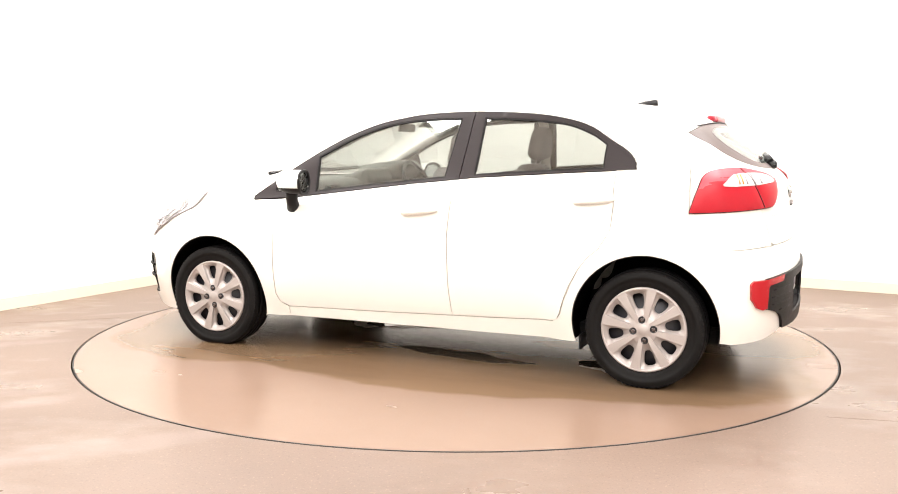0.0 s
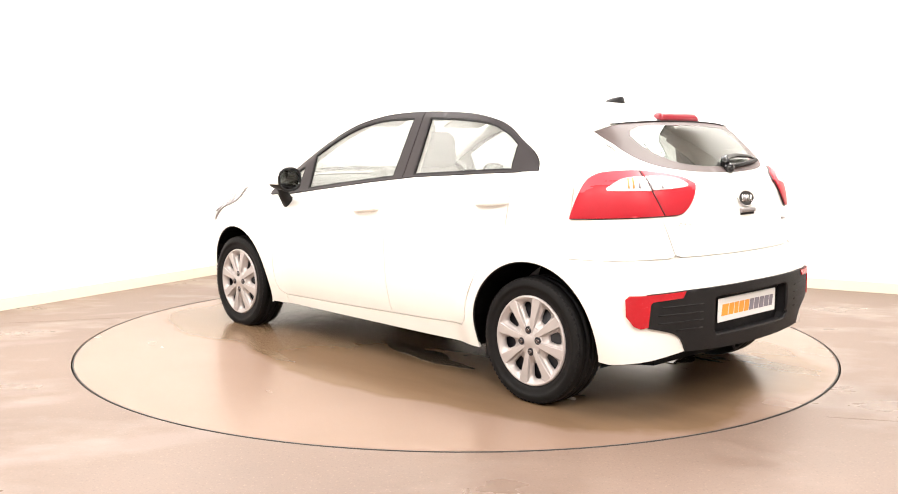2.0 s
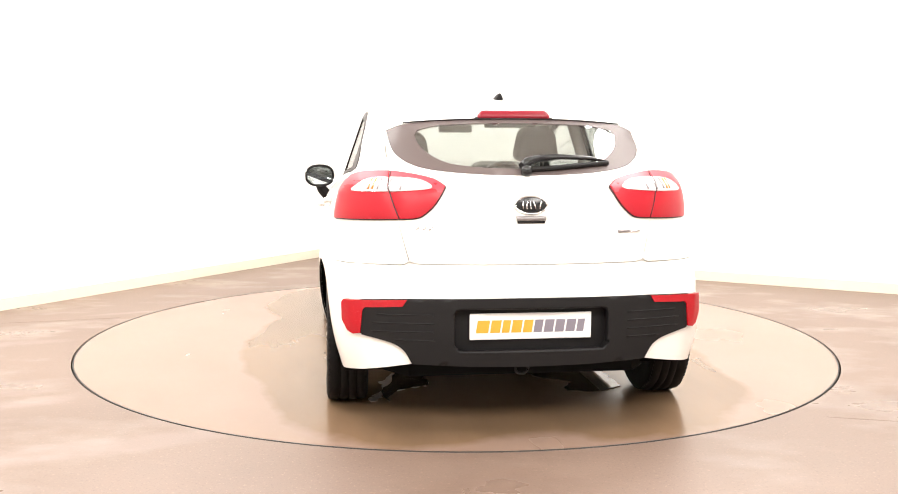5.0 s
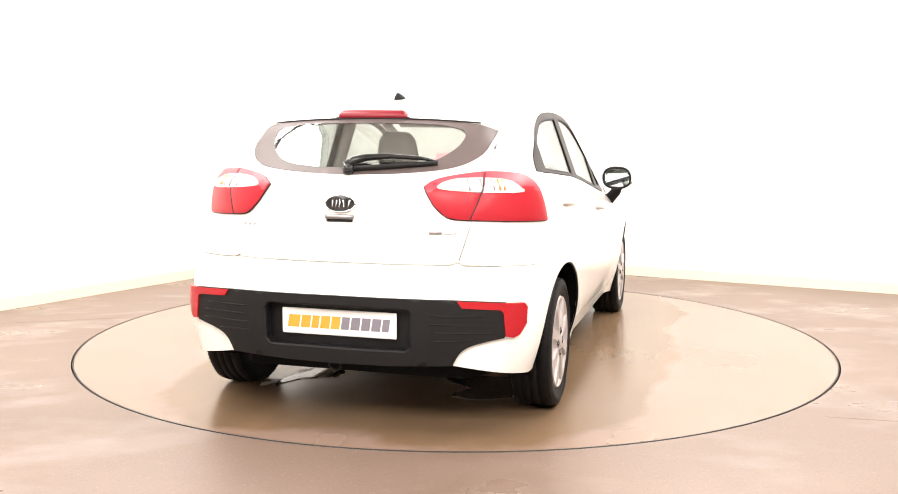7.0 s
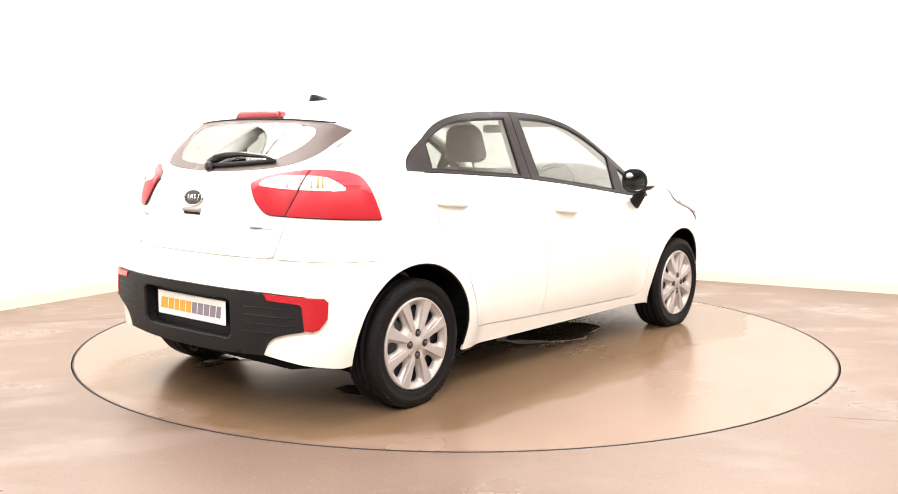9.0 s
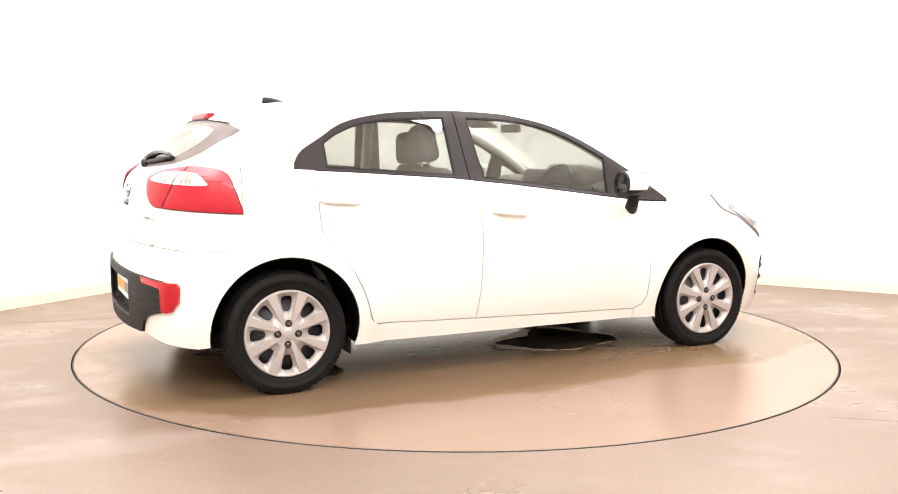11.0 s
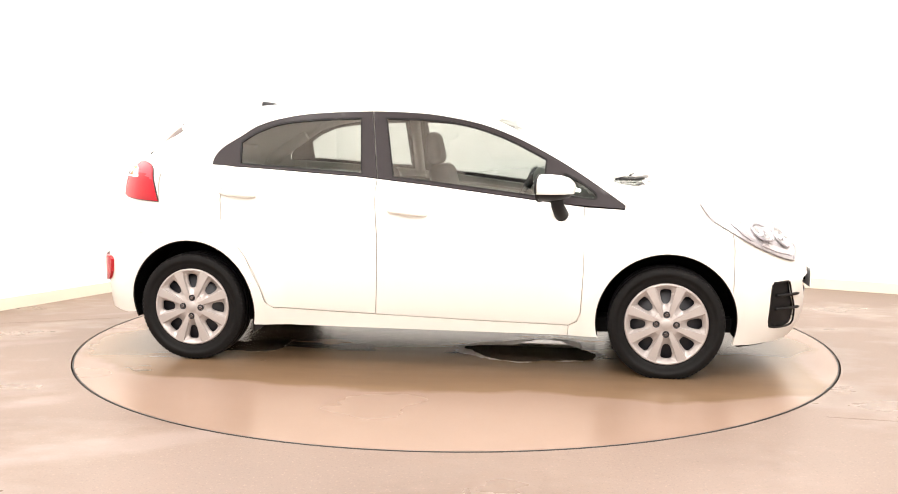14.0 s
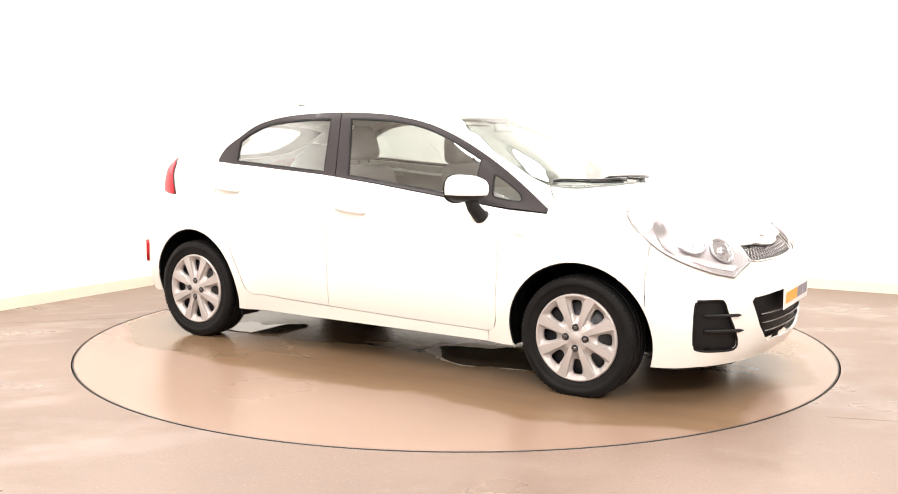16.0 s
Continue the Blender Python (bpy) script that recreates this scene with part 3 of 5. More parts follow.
def build_car():
    car = thing("car", "white five-door hatchback with black window surrounds, parked on the turntable", "car")
    roof_line = top3(bend([(1.03, 0.628), (0.83, 0.618), (0.60, 0.60), (0.38, 0.572), (0.1, 0.562), (-0.4, 0.56), (-0.9, 0.55), (-1.2, 0.535), (-1.43, 0.50)], 5))
    roof_side = [(p[0], p[2]) for p in roof_line]
    screen_side = roof_line[:16]          # from the cowl to the screen's top corner
    roof_edge = roof_line[15:]
    hood_line = top3(bend([(1.085, 0.690), (1.25, 0.672), (1.42, 0.655), (1.55, 0.63), (1.70, 0.565), (1.82, 0.47), (1.885, 0.40)], 4))

    # ---- bodywork, both sides ----
    for hand, flip in ((1, lambda p: list(p)), (-1, mirror)):
        s3 = lambda q: flip(side3(q))
        # front wing
        wing = ([(0.857, 0.874), (1.066, 0.862), (1.070, 0.886), (1.052, 0.950), (1.040, 0.984)] + [(p[0], p[2] - 0.001) for p in hood_line[:10]]
                + [(1.505, 0.826), (1.612, 0.748), (1.615, 0.60)] + arc(AXLE, ARCH_F, ARCH, 24, 196, 26)
                + [(0.937, 0.200), (0.782, 0.200), (0.786, 0.256), (0.830, 0.282), (0.849, 0.328), (0.860, 0.55), (0.860, 0.70)])
        panel("front_wing", WHITE, car, "side", s3(wing), hand=hand, gap=0.0005)
        # doors
        front = [(0.856, 0.876), (0.784, 0.885), (0.022, 0.982), (-0.255, 1.012), (-0.231, 0.70), (-0.236, 0.45), (-0.249, 0.285), (0.30, 0.268), (0.775, 0.258), (0.826, 0.282), (0.846, 0.33), (0.858, 0.55), (0.860, 0.70)]
        door = panel("front_door", WHITE, car, "side", s3(front), hand=hand, gap=0.0017)
        rear = [(-0.256, 1.012), (-0.352, 1.023), (-0.884, 1.059), (-1.10, 1.071), (-1.115, 0.90), (-1.105, 0.78), (-1.056, 0.69), (-1.0, 0.64), (-0.956, 0.583), (-0.905, 0.49), (-0.877, 0.413), (-0.855, 0.341), (-0.84, 0.318), (-0.815, 0.305), (-0.50, 0.293), (-0.25, 0.286), (-0.237, 0.45), (-0.232, 0.70)]
        back_door = panel("rear_door", WHITE, car, "side", s3(rear), hand=hand, gap=0.0017)
        shell = [(-0.90, 0.225), (0.90, 0.215), (0.905, 0.40), (0.93, 0.55), (0.95, 0.70), (0.93, 0.835), (0.022, 0.945), (-0.255, 0.975), (-1.13, 1.03), (-1.15, 0.80), (-1.10, 0.70), (-1.0, 0.60), (-0.915, 0.47)]
        panel("inner_body", WHITE, car, "side", s3(shell), hand=hand, out=-0.0155, thick=0.004, gap=0, step=0.06)
        # sill
        sill = [(-0.935, 0.205), (0.780, 0.200), (0.783, 0.254), (0.30, 0.264), (-0.249, 0.281), (-0.50, 0.289), (-0.815, 0.301), (-0.86, 0.335), (-0.882, 0.415), (-0.905, 0.462)] + arc(-AXLE, ARCH_R, ARCH, 20, -14, 8)
        panel("sill", WHITE, car, "side", s3(sill), hand=hand, gap=0.0008, label="white painted sill")
        # side frame: windscreen pillar, roof rail, rear pillar and rear wing
        edge = [(x, z) for x, z in roof_side]
        quarter = ([(-1.10, 1.074)] + [(x - 0.002 if x < -1.1 else x, z + 0.002) for x, z in DLO_TOP] + [(1.068, 0.866), (1.068, 0.886), (1.050, 0.950), (1.038, 0.984)] + edge
                   + [(-1.425, 1.33), (-1.41, 1.262), (-1.445, 1.20), (-1.475, 1.05), (-1.48, 0.87), (-1.50, 0.70), (-1.56, 0.61)] + arc(-AXLE, ARCH_R, ARCH, 130, 20, 20)
                   + [(-0.905, 0.46), (-0.958, 0.583), (-1.003, 0.642), (-1.06, 0.693), (-1.108, 0.782), (-1.118, 0.90)])
        panel("side_frame", WHITE, car, "side", s3(quarter), hand=hand, gap=0.0005, label="white roof rail and rear wing")
        # rear corner behind the wing
        corner = (side3([(-1.41, 1.262), (-1.445, 1.20), (-1.475, 1.05), (-1.48, 0.87), (-1.50, 0.70)])
                  + [(-1.72, 0.72, 0.705), (-1.84, 0.53, 0.71), (-1.835, 0.505, 0.722), (-1.79, 0.552, 0.896), (-1.68, 0.575, 1.087), (-1.56, 0.580, 1.17), (-1.41, 0.584, 1.262)])
        panel("rear_corner_panel", WHITE, car, "tail", flip(corner), gap=0.0003)

        # ---- black window surrounds and side glass ----
        rear_hole = [tuple(q) for q in bend([(-1.045, 1.205), (-1.0, 1.236), (-0.953, 1.262), (-0.826, 1.308), (-0.631, 1.330), (-0.48, 1.337), (-0.362, 1.340)], 3)] + [(-0.338, 1.034), (-0.884, 1.071), (-1.038, 1.081)]
        front_hole = [tuple(q) for q in bend([(-0.230, 1.340), (-0.031, 1.334), (0.137, 1.317), (0.305, 1.279), (0.476, 1.213), (0.655, 1.122)], 4)] + [(0.642, 0.918), (0.30, 0.962), (-0.172, 1.019)]
        tri = [tuple(q) for q in bend([(0.735, 1.035), (0.757, 1.046), (0.83, 1.008), (0.905, 0.957), (0.922, 0.925), (0.905, 0.911), (0.84, 0.917), (0.765, 0.930), (0.745, 0.955)], 3, True)]
        top_r = [q for q in DLO_TOP if q[0] <= -0.31]
        top_f = [q for q in DLO_TOP if q[0] >= -0.29]
        panel("rear_window_surround", BLACK_TRIM, back_door, "side", s3(top_r + [(-0.304, 1.373), (-0.256, 1.013), (-0.352, 1.024), (-0.884, 1.060)]), holes=[s3(rear_hole)],
              hand=hand, out=0.003, gap=0.001, label="satin black rear window frame")
        panel("front_window_surround", BLACK_TRIM, door, "side", s3([(-0.300, 1.373)] + top_f + DLO_LOW[:3] + [(-0.252, 1.012)]), holes=[s3(front_hole), s3(tri)],
              hand=hand, out=0.003, gap=0.001, label="satin black front window frame")
        for nm, hole, up in (("rear_side_window", rear_hole, back_door), ("front_side_window", front_hole, door), ("quarter_light", tri, door)):
            g = panel(nm, GLASS, up, "side", s3(hole), hand=hand, out=-0.004, thick=0.004, gap=-0.006, label="clear side window glass")
            g.visible_shadow = False
            # rubber seal round the glass
            ring = s3(hole)
            grown = [tuple(p) for p in ring]
            panel("window_seal", BLACK_PLASTIC, up, "side", grown, holes=[flip(onto("side", inset(np.array(spread(hole, 0.03)), 0.007)).tolist())],
                  hand=hand, out=0.0015, thick=0.010, gap=-0.001, label="black rubber window seal")
        # handles
        for up, x0, z0, x1, z1 in ((door, -0.174, 0.851, 0.033, 0.829), (back_door, -1.118, 0.934, -0.911, 0.915)):
            a, b = side3([(x0, z0), (x1, z1)])
            pts = [Vector(a) + (Vector(b) - Vector(a)) * t for t in (0, 0.08, 0.25, 0.5, 0.75, 0.92, 1)]
            lift = (0.002, 0.014, 0.021, 0.024, 0.021, 0.014, 0.002)
            pts = [(p.x, (p.y + d) * hand, p.z) for p, d in zip(pts, lift)]
            bm = tube(pts, [0.010, 0.013, 0.0145, 0.015, 0.0145, 0.013, 0.010], 10)
            part("door_handle", bm, WHITE, up, "white painted pull handle")
            c = ((x0 + x1) / 2, (z0 + z1) / 2 - 0.004)
            cup = [(c[0] + 0.075 * math.cos(a_), c[1] - 0.10 * 0.075 * math.cos(a_) + 0.024 * math.sin(a_)) for a_ in np.linspace(0, 2 * math.pi, 20, endpoint=False)]
            panel("handle_cup", WHITE, up, "side", s3(cup), hand=hand, out=0.0012, thick=0.006, gap=0, label="white painted handle recess")
        # side repeater
        c = (0.972, 0.764)
        rep = [(c[0] + 0.022 * math.cos(a_), c[1] + 0.010 * math.sin(a_)) for a_ in np.linspace(0, 2 * math.pi, 16, endpoint=False)]
        panel("side_repeater", CLEAR_LENS, car, "side", s3(rep), hand=hand, out=0.004, thick=0.01, gap=0, step=0.01, label="small clear side indicator")
        if hand > 0:
            f0 = (-1.335, 0.80)
            flap = s3([(f0[0] + 0.07 * math.cos(a_), f0[1] + 0.066 * math.sin(a_)) for a_ in np.linspace(0, 2 * math.pi, 28, endpoint=False)])
            panel("fuel_flap", WHITE, car, "side", flap, hand=hand, out=0.0012, thick=0.008, gap=0, step=0.02, label="white round fuel filler flap")
        # wheel arch liner and mud flap
        for cx, cz, nm in ((AXLE, ARCH_F, "front_arch_liner"), (-AXLE, ARCH_R, "rear_arch_liner")):
            bm = bmesh.new()
            inner, outer, deep = [], [], []
            for x, z in arc(cx, cz, ARCH + 0.004, -14, 194, 26):
                y = abs(side3([(x, max(z, 0.21))])[0][1])
                outer.append(bm.verts.new((x, hand * (y - 0.010), z)))
                inner.append(bm.verts.new((cx + (x - cx) * 0.99, hand * 0.52, cz + (z - cz) * 0.99)))
            for i in range(len(inner) - 1):
                f = bm.faces.new((inner[i], inner[i + 1], outer[i + 1], outer[i]))
                f.smooth = True
            bm.faces.new(inner)
            bmesh.ops.solidify(bm, geom=bm.faces[:], thickness=0.004)
            part(nm, bm, ARCH_BLACK, car, "black plastic wheel arch liner")
            # thin dark lip round the opening
            lip = side3(arc(cx, cz, ARCH - 0.001, -12, 192, 30))
            part("arch_lip", tube([(x, hand * (abs(y) - 0.007), z) for x, y, z in lip], 0.0045, 6), BLACK_PLASTIC, car)
        part("mud_flap", rounded((0.012, 0.15, 0.08), 0.004, 1, (-0.950, hand * 0.715, 0.195)), BLACK_PLASTIC, car, "black rubber mud flap")
        # inner sheets behind the joints at the corners
        sheet = s3([(1.50, 0.66), (1.60, 0.52), (1.72, 0.50), (1.72, 0.76), (1.52, 0.86), (1.46, 0.84)])
        panel("inner_wing", WHITE, car, "side", sheet, hand=hand, out=-0.0145, thick=0.004, gap=0)
        sheet = flip(side3([(-1.38, 1.18), (-1.40, 0.72), (-1.52, 0.63), (-1.575, 0.59)]) + [(-1.70, 0.72, 0.64), (-1.82, 0.55, 0.66), (-1.80, 0.52, 0.80), (-1.75, 0.52, 0.95), (-1.66, 0.55, 1.10), (-1.52, 0.56, 1.20)])
        panel("inner_corner", WHITE, car, "tail", sheet, out=-0.0145, thick=0.004, gap=0)
        # door mirror
        build_mirror(car, hand)
        build_tail_lamp(car, hand, flip)
        build_headlamp(car, hand, flip)

    # ---- roof, screens, bonnet, tailgate ----
    brow = top3(bend([(0.38, 0.572), (0.43, 0.40), (0.462, 0.2), (0.47, 0)], 5))
    roof = roof_edge + [p for p in top3(bend([(-1.43, 0.50), (-1.455, 0.3), (-1.462, 0)], 5))][1:]
    half = brow[::-1][:-1] + roof
    panel("roof", WHITE, car, "top", half + mirror(half[1:-1])[::-1], gap=0.0008, step=0.05)
    cowl = top3(bend([(1.03, 0.628), (1.085, 0.57), (1.145, 0.42), (1.175, 0.22), (1.185, 0)], 5))
    half = brow[::-1] + screen_side[::-1][1:-1] + cowl
    g = panel("windscreen", GLASS, car, "top", half + mirror(half[1:-1])[::-1], out=-0.002, thick=0.005, gap=0.002, step=0.05, label="clear curved windscreen")
    g.visible_shadow = False
    hood_back = top3(bend([(1.036, 0.634), (1.106, 0.574), (1.182, 0.42), (1.226, 0.22), (1.240, 0)], 5))
    strip = cowl + mirror(cowl[:-1])[::-1] + mirror(hood_back[:-1]) + hood_back[::-1]
    panel("scuttle", GLOSS_BLACK, car, "top", strip, out=-0.012, thick=0.01, gap=0, label="black plastic scuttle under the windscreen")
    nose = top3(bend([(1.885, 0.40), (1.925, 0.25), (1.945, 0.1), (1.948, 0)], 4))
    half = hood_back[::-1] + hood_line[:-1] + nose
    panel("bonnet", WHITE, car, "top", half + mirror(half[1:-1])[::-1], gap=0.0015, step=0.045)
    lid = top3(bend([(-1.43, 0.50), (-1.455, 0.3), (-1.462, 0)], 5))
    gate_side = [(-1.44, 0.50, lid[0][2]), (-1.44, 0.556, 1.30), (-1.41, 0.584, 1.262), (-1.56, 0.580, 1.17), (-1.68, 0.575, 1.087), (-1.79, 0.552, 0.896), (-1.835, 0.505, 0.722), (-1.85, 0.47, 0.711), (-1.90, 0, 0.710)]
    half = lid[::-1][:-1] + gate_side
    win = bend([(-1.51, 0, 1.322), (-1.505, 0.2, 1.320), (-1.49, 0.38, 1.309), (-1.47, 0.50, 1.293), (-1.41, 0.573, 1.266)], 5) + bend([(-1.41, 0.571, 1.257), (-1.56, 0.548, 1.168), (-1.70, 0.452, 1.110), (-1.77, 0.26, 1.085), (-1.79, 0, 1.076)], 5)
    win = [tuple(p) for p in win]
    gate = panel("tailgate", WHITE, car, "end", half + mirror(half[1:-1])[::-1], holes=[win + mirror(win[1:-1])[::-1]], gap=0.0012)
    clear = [tuple(p) for p in bend([(-1.52, 0, 1.300), (-1.51, 0.2, 1.297), (-1.50, 0.35, 1.288), (-1.49, 0.44, 1.268)], 5) + bend([(-1.50, 0.455, 1.245), (-1.60, 0.43, 1.19), (-1.70, 0.34, 1.133), (-1.76, 0.20, 1.112), (-1.78, 0, 1.105)], 5)]
    whole, clear2 = win + mirror(win[1:-1])[::-1], clear + mirror(clear[1:-1])[::-1]
    panel("window_border", CERAMIC, gate, "end", whole, holes=[clear2], out=-0.001, thick=0.006, gap=0.001, label="black printed glass border, paled by painted-in glare")
    g = panel("rear_window", GLASS, gate, "end", clear2, out=-0.001, thick=0.005, gap=-0.002, label="clear heated rear window")
    g.visible_shadow = False
    build_tail(car, gate)
    build_nose(car)
    build_cabin(car)
    build_wheels(car)
    return car


def build_mirror(car, hand):
    base = Vector((0.70, hand * 0.775, 0.905))
    # stalk
    part("mirror_stalk", tube([base + Vector((0.045, hand * 0.01, -0.070)), base + Vector((0.040, hand * 0.045, -0.068)), base + Vector((0.022, hand * 0.085, -0.02)), base + Vector((0.012, hand * 0.105, 0.04))],
                              [0.034, 0.037, 0.034, 0.034], 14), BLACK_PLASTIC, car, "black plastic door mirror stalk")
    c = base + Vector((-0.012, hand * 0.112, 0.074))
    swing = pose(0, 0, 0, 0, 0, 13 * hand).to_3x3()
    ring = []
    bm = bmesh.new()
    n = 28
    # housing: rounded shell, open to the back
    for x, k in ((-0.056, 0.97), (-0.046, 1.0), (0.0, 1.0), (0.040, 0.94), (0.072, 0.80), (0.095, 0.55), (0.105, 0.15)):
        row = []
        for i in range(n):
            a = 2 * math.pi * i / n
            cy, cz = math.cos(a), math.sin(a)
            w = 0.096 * (1.0 if cy * 1 > 0 else 0.92)
            h = 0.071 if cz > 0 else 0.064
            e = 0.8
            y = math.copysign(abs(cy) ** e, cy) * w * k
            z = math.copysign(abs(cz) ** e, cz) * h * k
            row.append(bm.verts.new(c + swing @ Vector((x - 0.28 * y * (x + 0.056) / 0.10, hand * y, z))))
        ring.append(row)
    for p, q in zip(ring, ring[1:]):
        for i in range(n):
            f = bm.faces.new((p[i], p[(i + 1) % n], q[(i + 1) % n], q[i]))
            f.smooth = True
    bm.faces.new(ring[-1])
    bmesh.ops.recalc_face_normals(bm, faces=bm.faces[:])
    low = bmesh.new()
    # lower third is unpainted
    cut = bm.copy()
    bmesh.ops.bisect_plane(bm, geom=bm.verts[:] + bm.edges[:] + bm.faces[:], plane_co=c + Vector((0, 0, -0.028)), plane_no=(0, 0, -1), clear_outer=True)
    bmesh.ops.bisect_plane(cut, geom=cut.verts[:] + cut.edges[:] + cut.faces[:], plane_co=c + Vector((0, 0, -0.028)), plane_no=(0, 0, 1), clear_outer=True)
    low.free()
    shell = part("mirror_cap", bm, WHITE, car, "white painted door mirror cap")
    part("mirror_base", cut, BLACK_PLASTIC, car, "black plastic underside of the door mirror")
    rim = [c + swing @ Vector((-0.057, hand * math.copysign(abs(math.cos(a)) ** 0.8, math.cos(a)) * 0.091, math.copysign(abs(math.sin(a)) ** 0.8, math.sin(a)) * 0.066)) for a in np.linspace(0, 2 * math.pi, 28, endpoint=False)]
    part("mirror_rim", tube(rim, 0.008, 8, closed=True), BLACK_PLASTIC, car)
    bm = bmesh.new()
    bm.faces.new([bm.verts.new(c + (p - c) * 0.95 + swing @ Vector((0.002, 0, 0))) for p in rim])
    bmesh.ops.solidify(bm, geom=bm.faces[:], thickness=0.004)
    part("mirror_glass", bm, MIRROR, car, "silvered mirror glass")


# the tail lamp's outline: front edge, upper edge, inner edge, lower edge
LAMP = [[(-1.481, 0.801, 0.877), (-1.495, 0.796, 0.925), (-1.512, 0.783, 0.982), (-1.528, 0.748, 1.042), (-1.560, 0.712, 1.073), (-1.610, 0.655, 1.084), (-1.674, 0.566, 1.086), (-1.739, 0.462, 1.072), (-1.785, 0.390, 1.053), (-1.822, 0.352, 1.028)],
        [(-1.822, 0.352, 1.028), (-1.833, 0.366, 1.003), (-1.838, 0.400, 0.952), (-1.832, 0.450, 0.908), (-1.815, 0.490, 0.897)],
        [(-1.815, 0.490, 0.897), (-1.790, 0.548, 0.894), (-1.708, 0.665, 0.887), (-1.610, 0.753, 0.882), (-1.481, 0.801, 0.877)]]


def half_of(poly, keep):
    """The part of a flat outline where keep(point) is above 0."""
    out = []
    for a, b in zip(poly, poly[1:] + poly[:1]):
        ka, kb = keep(a), keep(b)
        if ka > 0:
            out.append(tuple(a))
        if ka * kb < 0:
            t = ka / (ka - kb)
            out.append((a[0] + (b[0] - a[0]) * t, a[1] + (b[1] - a[1]) * t))
    return out


def build_tail_lamp(car, hand, flip):
    split = 0.9 * math.atan2(0.556, TAIL_C + 1.735)
    line = lambda z: split + (z - 0.99) * 0.5
    drawn = [tuple(q) for q in flat("tail", [tuple(p) for run in LAMP for p in bend(run, 4)[:-1]])]
    back = lambda pts: flip([tuple(p) for p in onto("tail", np.array(pts))])
    lamp_out = panel("tail_lamp", RED_LENS, car, "tail", back(half_of(drawn, lambda q: q[0] - line(q[1]) - 0.002)), out=0.012, thick=0.03, gap=0.0005, step=0.02, label="red tail lamp with a clear band", bulge=0.005)
    lamp_in = panel("tailgate_lamp", RED_LENS, car, "tail", back(half_of(drawn, lambda q: line(q[1]) - 0.002 - q[0])), out=0.012, thick=0.03, gap=0.0005, step=0.02, label="red inner tail lamp on the tailgate", bulge=0.005)
    band = [tuple(q) for q in bend(flat("tail", [(-1.622, 0.722, 1.002), (-1.633, 0.694, 1.030), (-1.658, 0.640, 1.050), (-1.712, 0.560, 1.055), (-1.763, 0.467, 1.050), (-1.804, 0.413, 1.031), (-1.812, 0.410, 1.016), (-1.791, 0.489, 1.007), (-1.72, 0.61, 1.001)]), 3, True)]
    for up, pts in ((lamp_out, half_of(band, lambda q: q[0] - line(q[1]) - 0.004)), (lamp_in, half_of(band, lambda q: line(q[1]) - 0.004 - q[0]))):
        panel("reversing_lens", CLEAR_LENS, up, "tail", back(pts), out=0.0195, thick=0.006, gap=0, step=0.015, label="clear lens band")
    for up, keep in ((lamp_out, lambda q: q[0] - line(q[1]) - 0.0045), (lamp_in, lambda q: line(q[1]) - 0.0045 - q[0])):
        high = half_of(half_of(drawn, lambda q: q[1] - 1.001 + 0.035 * max(q[0] - split, 0)), keep)
        inner = [tuple(q) for q in inset(np.array(spread(high, 0.02)), 0.003)]
        panel("upper_lens", RED_PALE, up, "tail", back(inner), out=0.0145, thick=0.010, gap=0, step=0.02, label="pale red upper lens", bulge=0.0030)
    seam = [tuple(p + normals(p[None])[0] * 0.012) for p in onto("tail", np.array([(line(z), z) for z in np.linspace(0.897, 1.083, 12)]))]
    part("lamp_joint", tube(flip(seam), 0.0028, 6), SPLIT_BLACK, lamp_out)
    for u, w, mat in ((split + 0.012, 0.012, LAMP_GREY), (split + 0.060, 0.010, LAMP_GREY), (split + 0.085, 0.012, AMBER), (split + 0.105, 0.010, AMBER), (split - 0.040, 0.010, LAMP_GREY)):
        bar = [tuple(p + normals(p[None])[0] * 0.0200) for p in onto("tail", np.array([(u, 1.010), (u, 1.047)]))]
        part("lens_rib", tube(flip(bar), w * 0.4, 6), mat, lamp_out if u > split else lamp_in)
    edge = [tuple(p + normals(p[None])[0] * 0.004) for p in onto("tail", np.array(spread(drawn, 0.02)))]
    part("lamp_gasket", tube(flip(edge), 0.0042, 6, closed=True), SPLIT_BLACK, lamp_out)


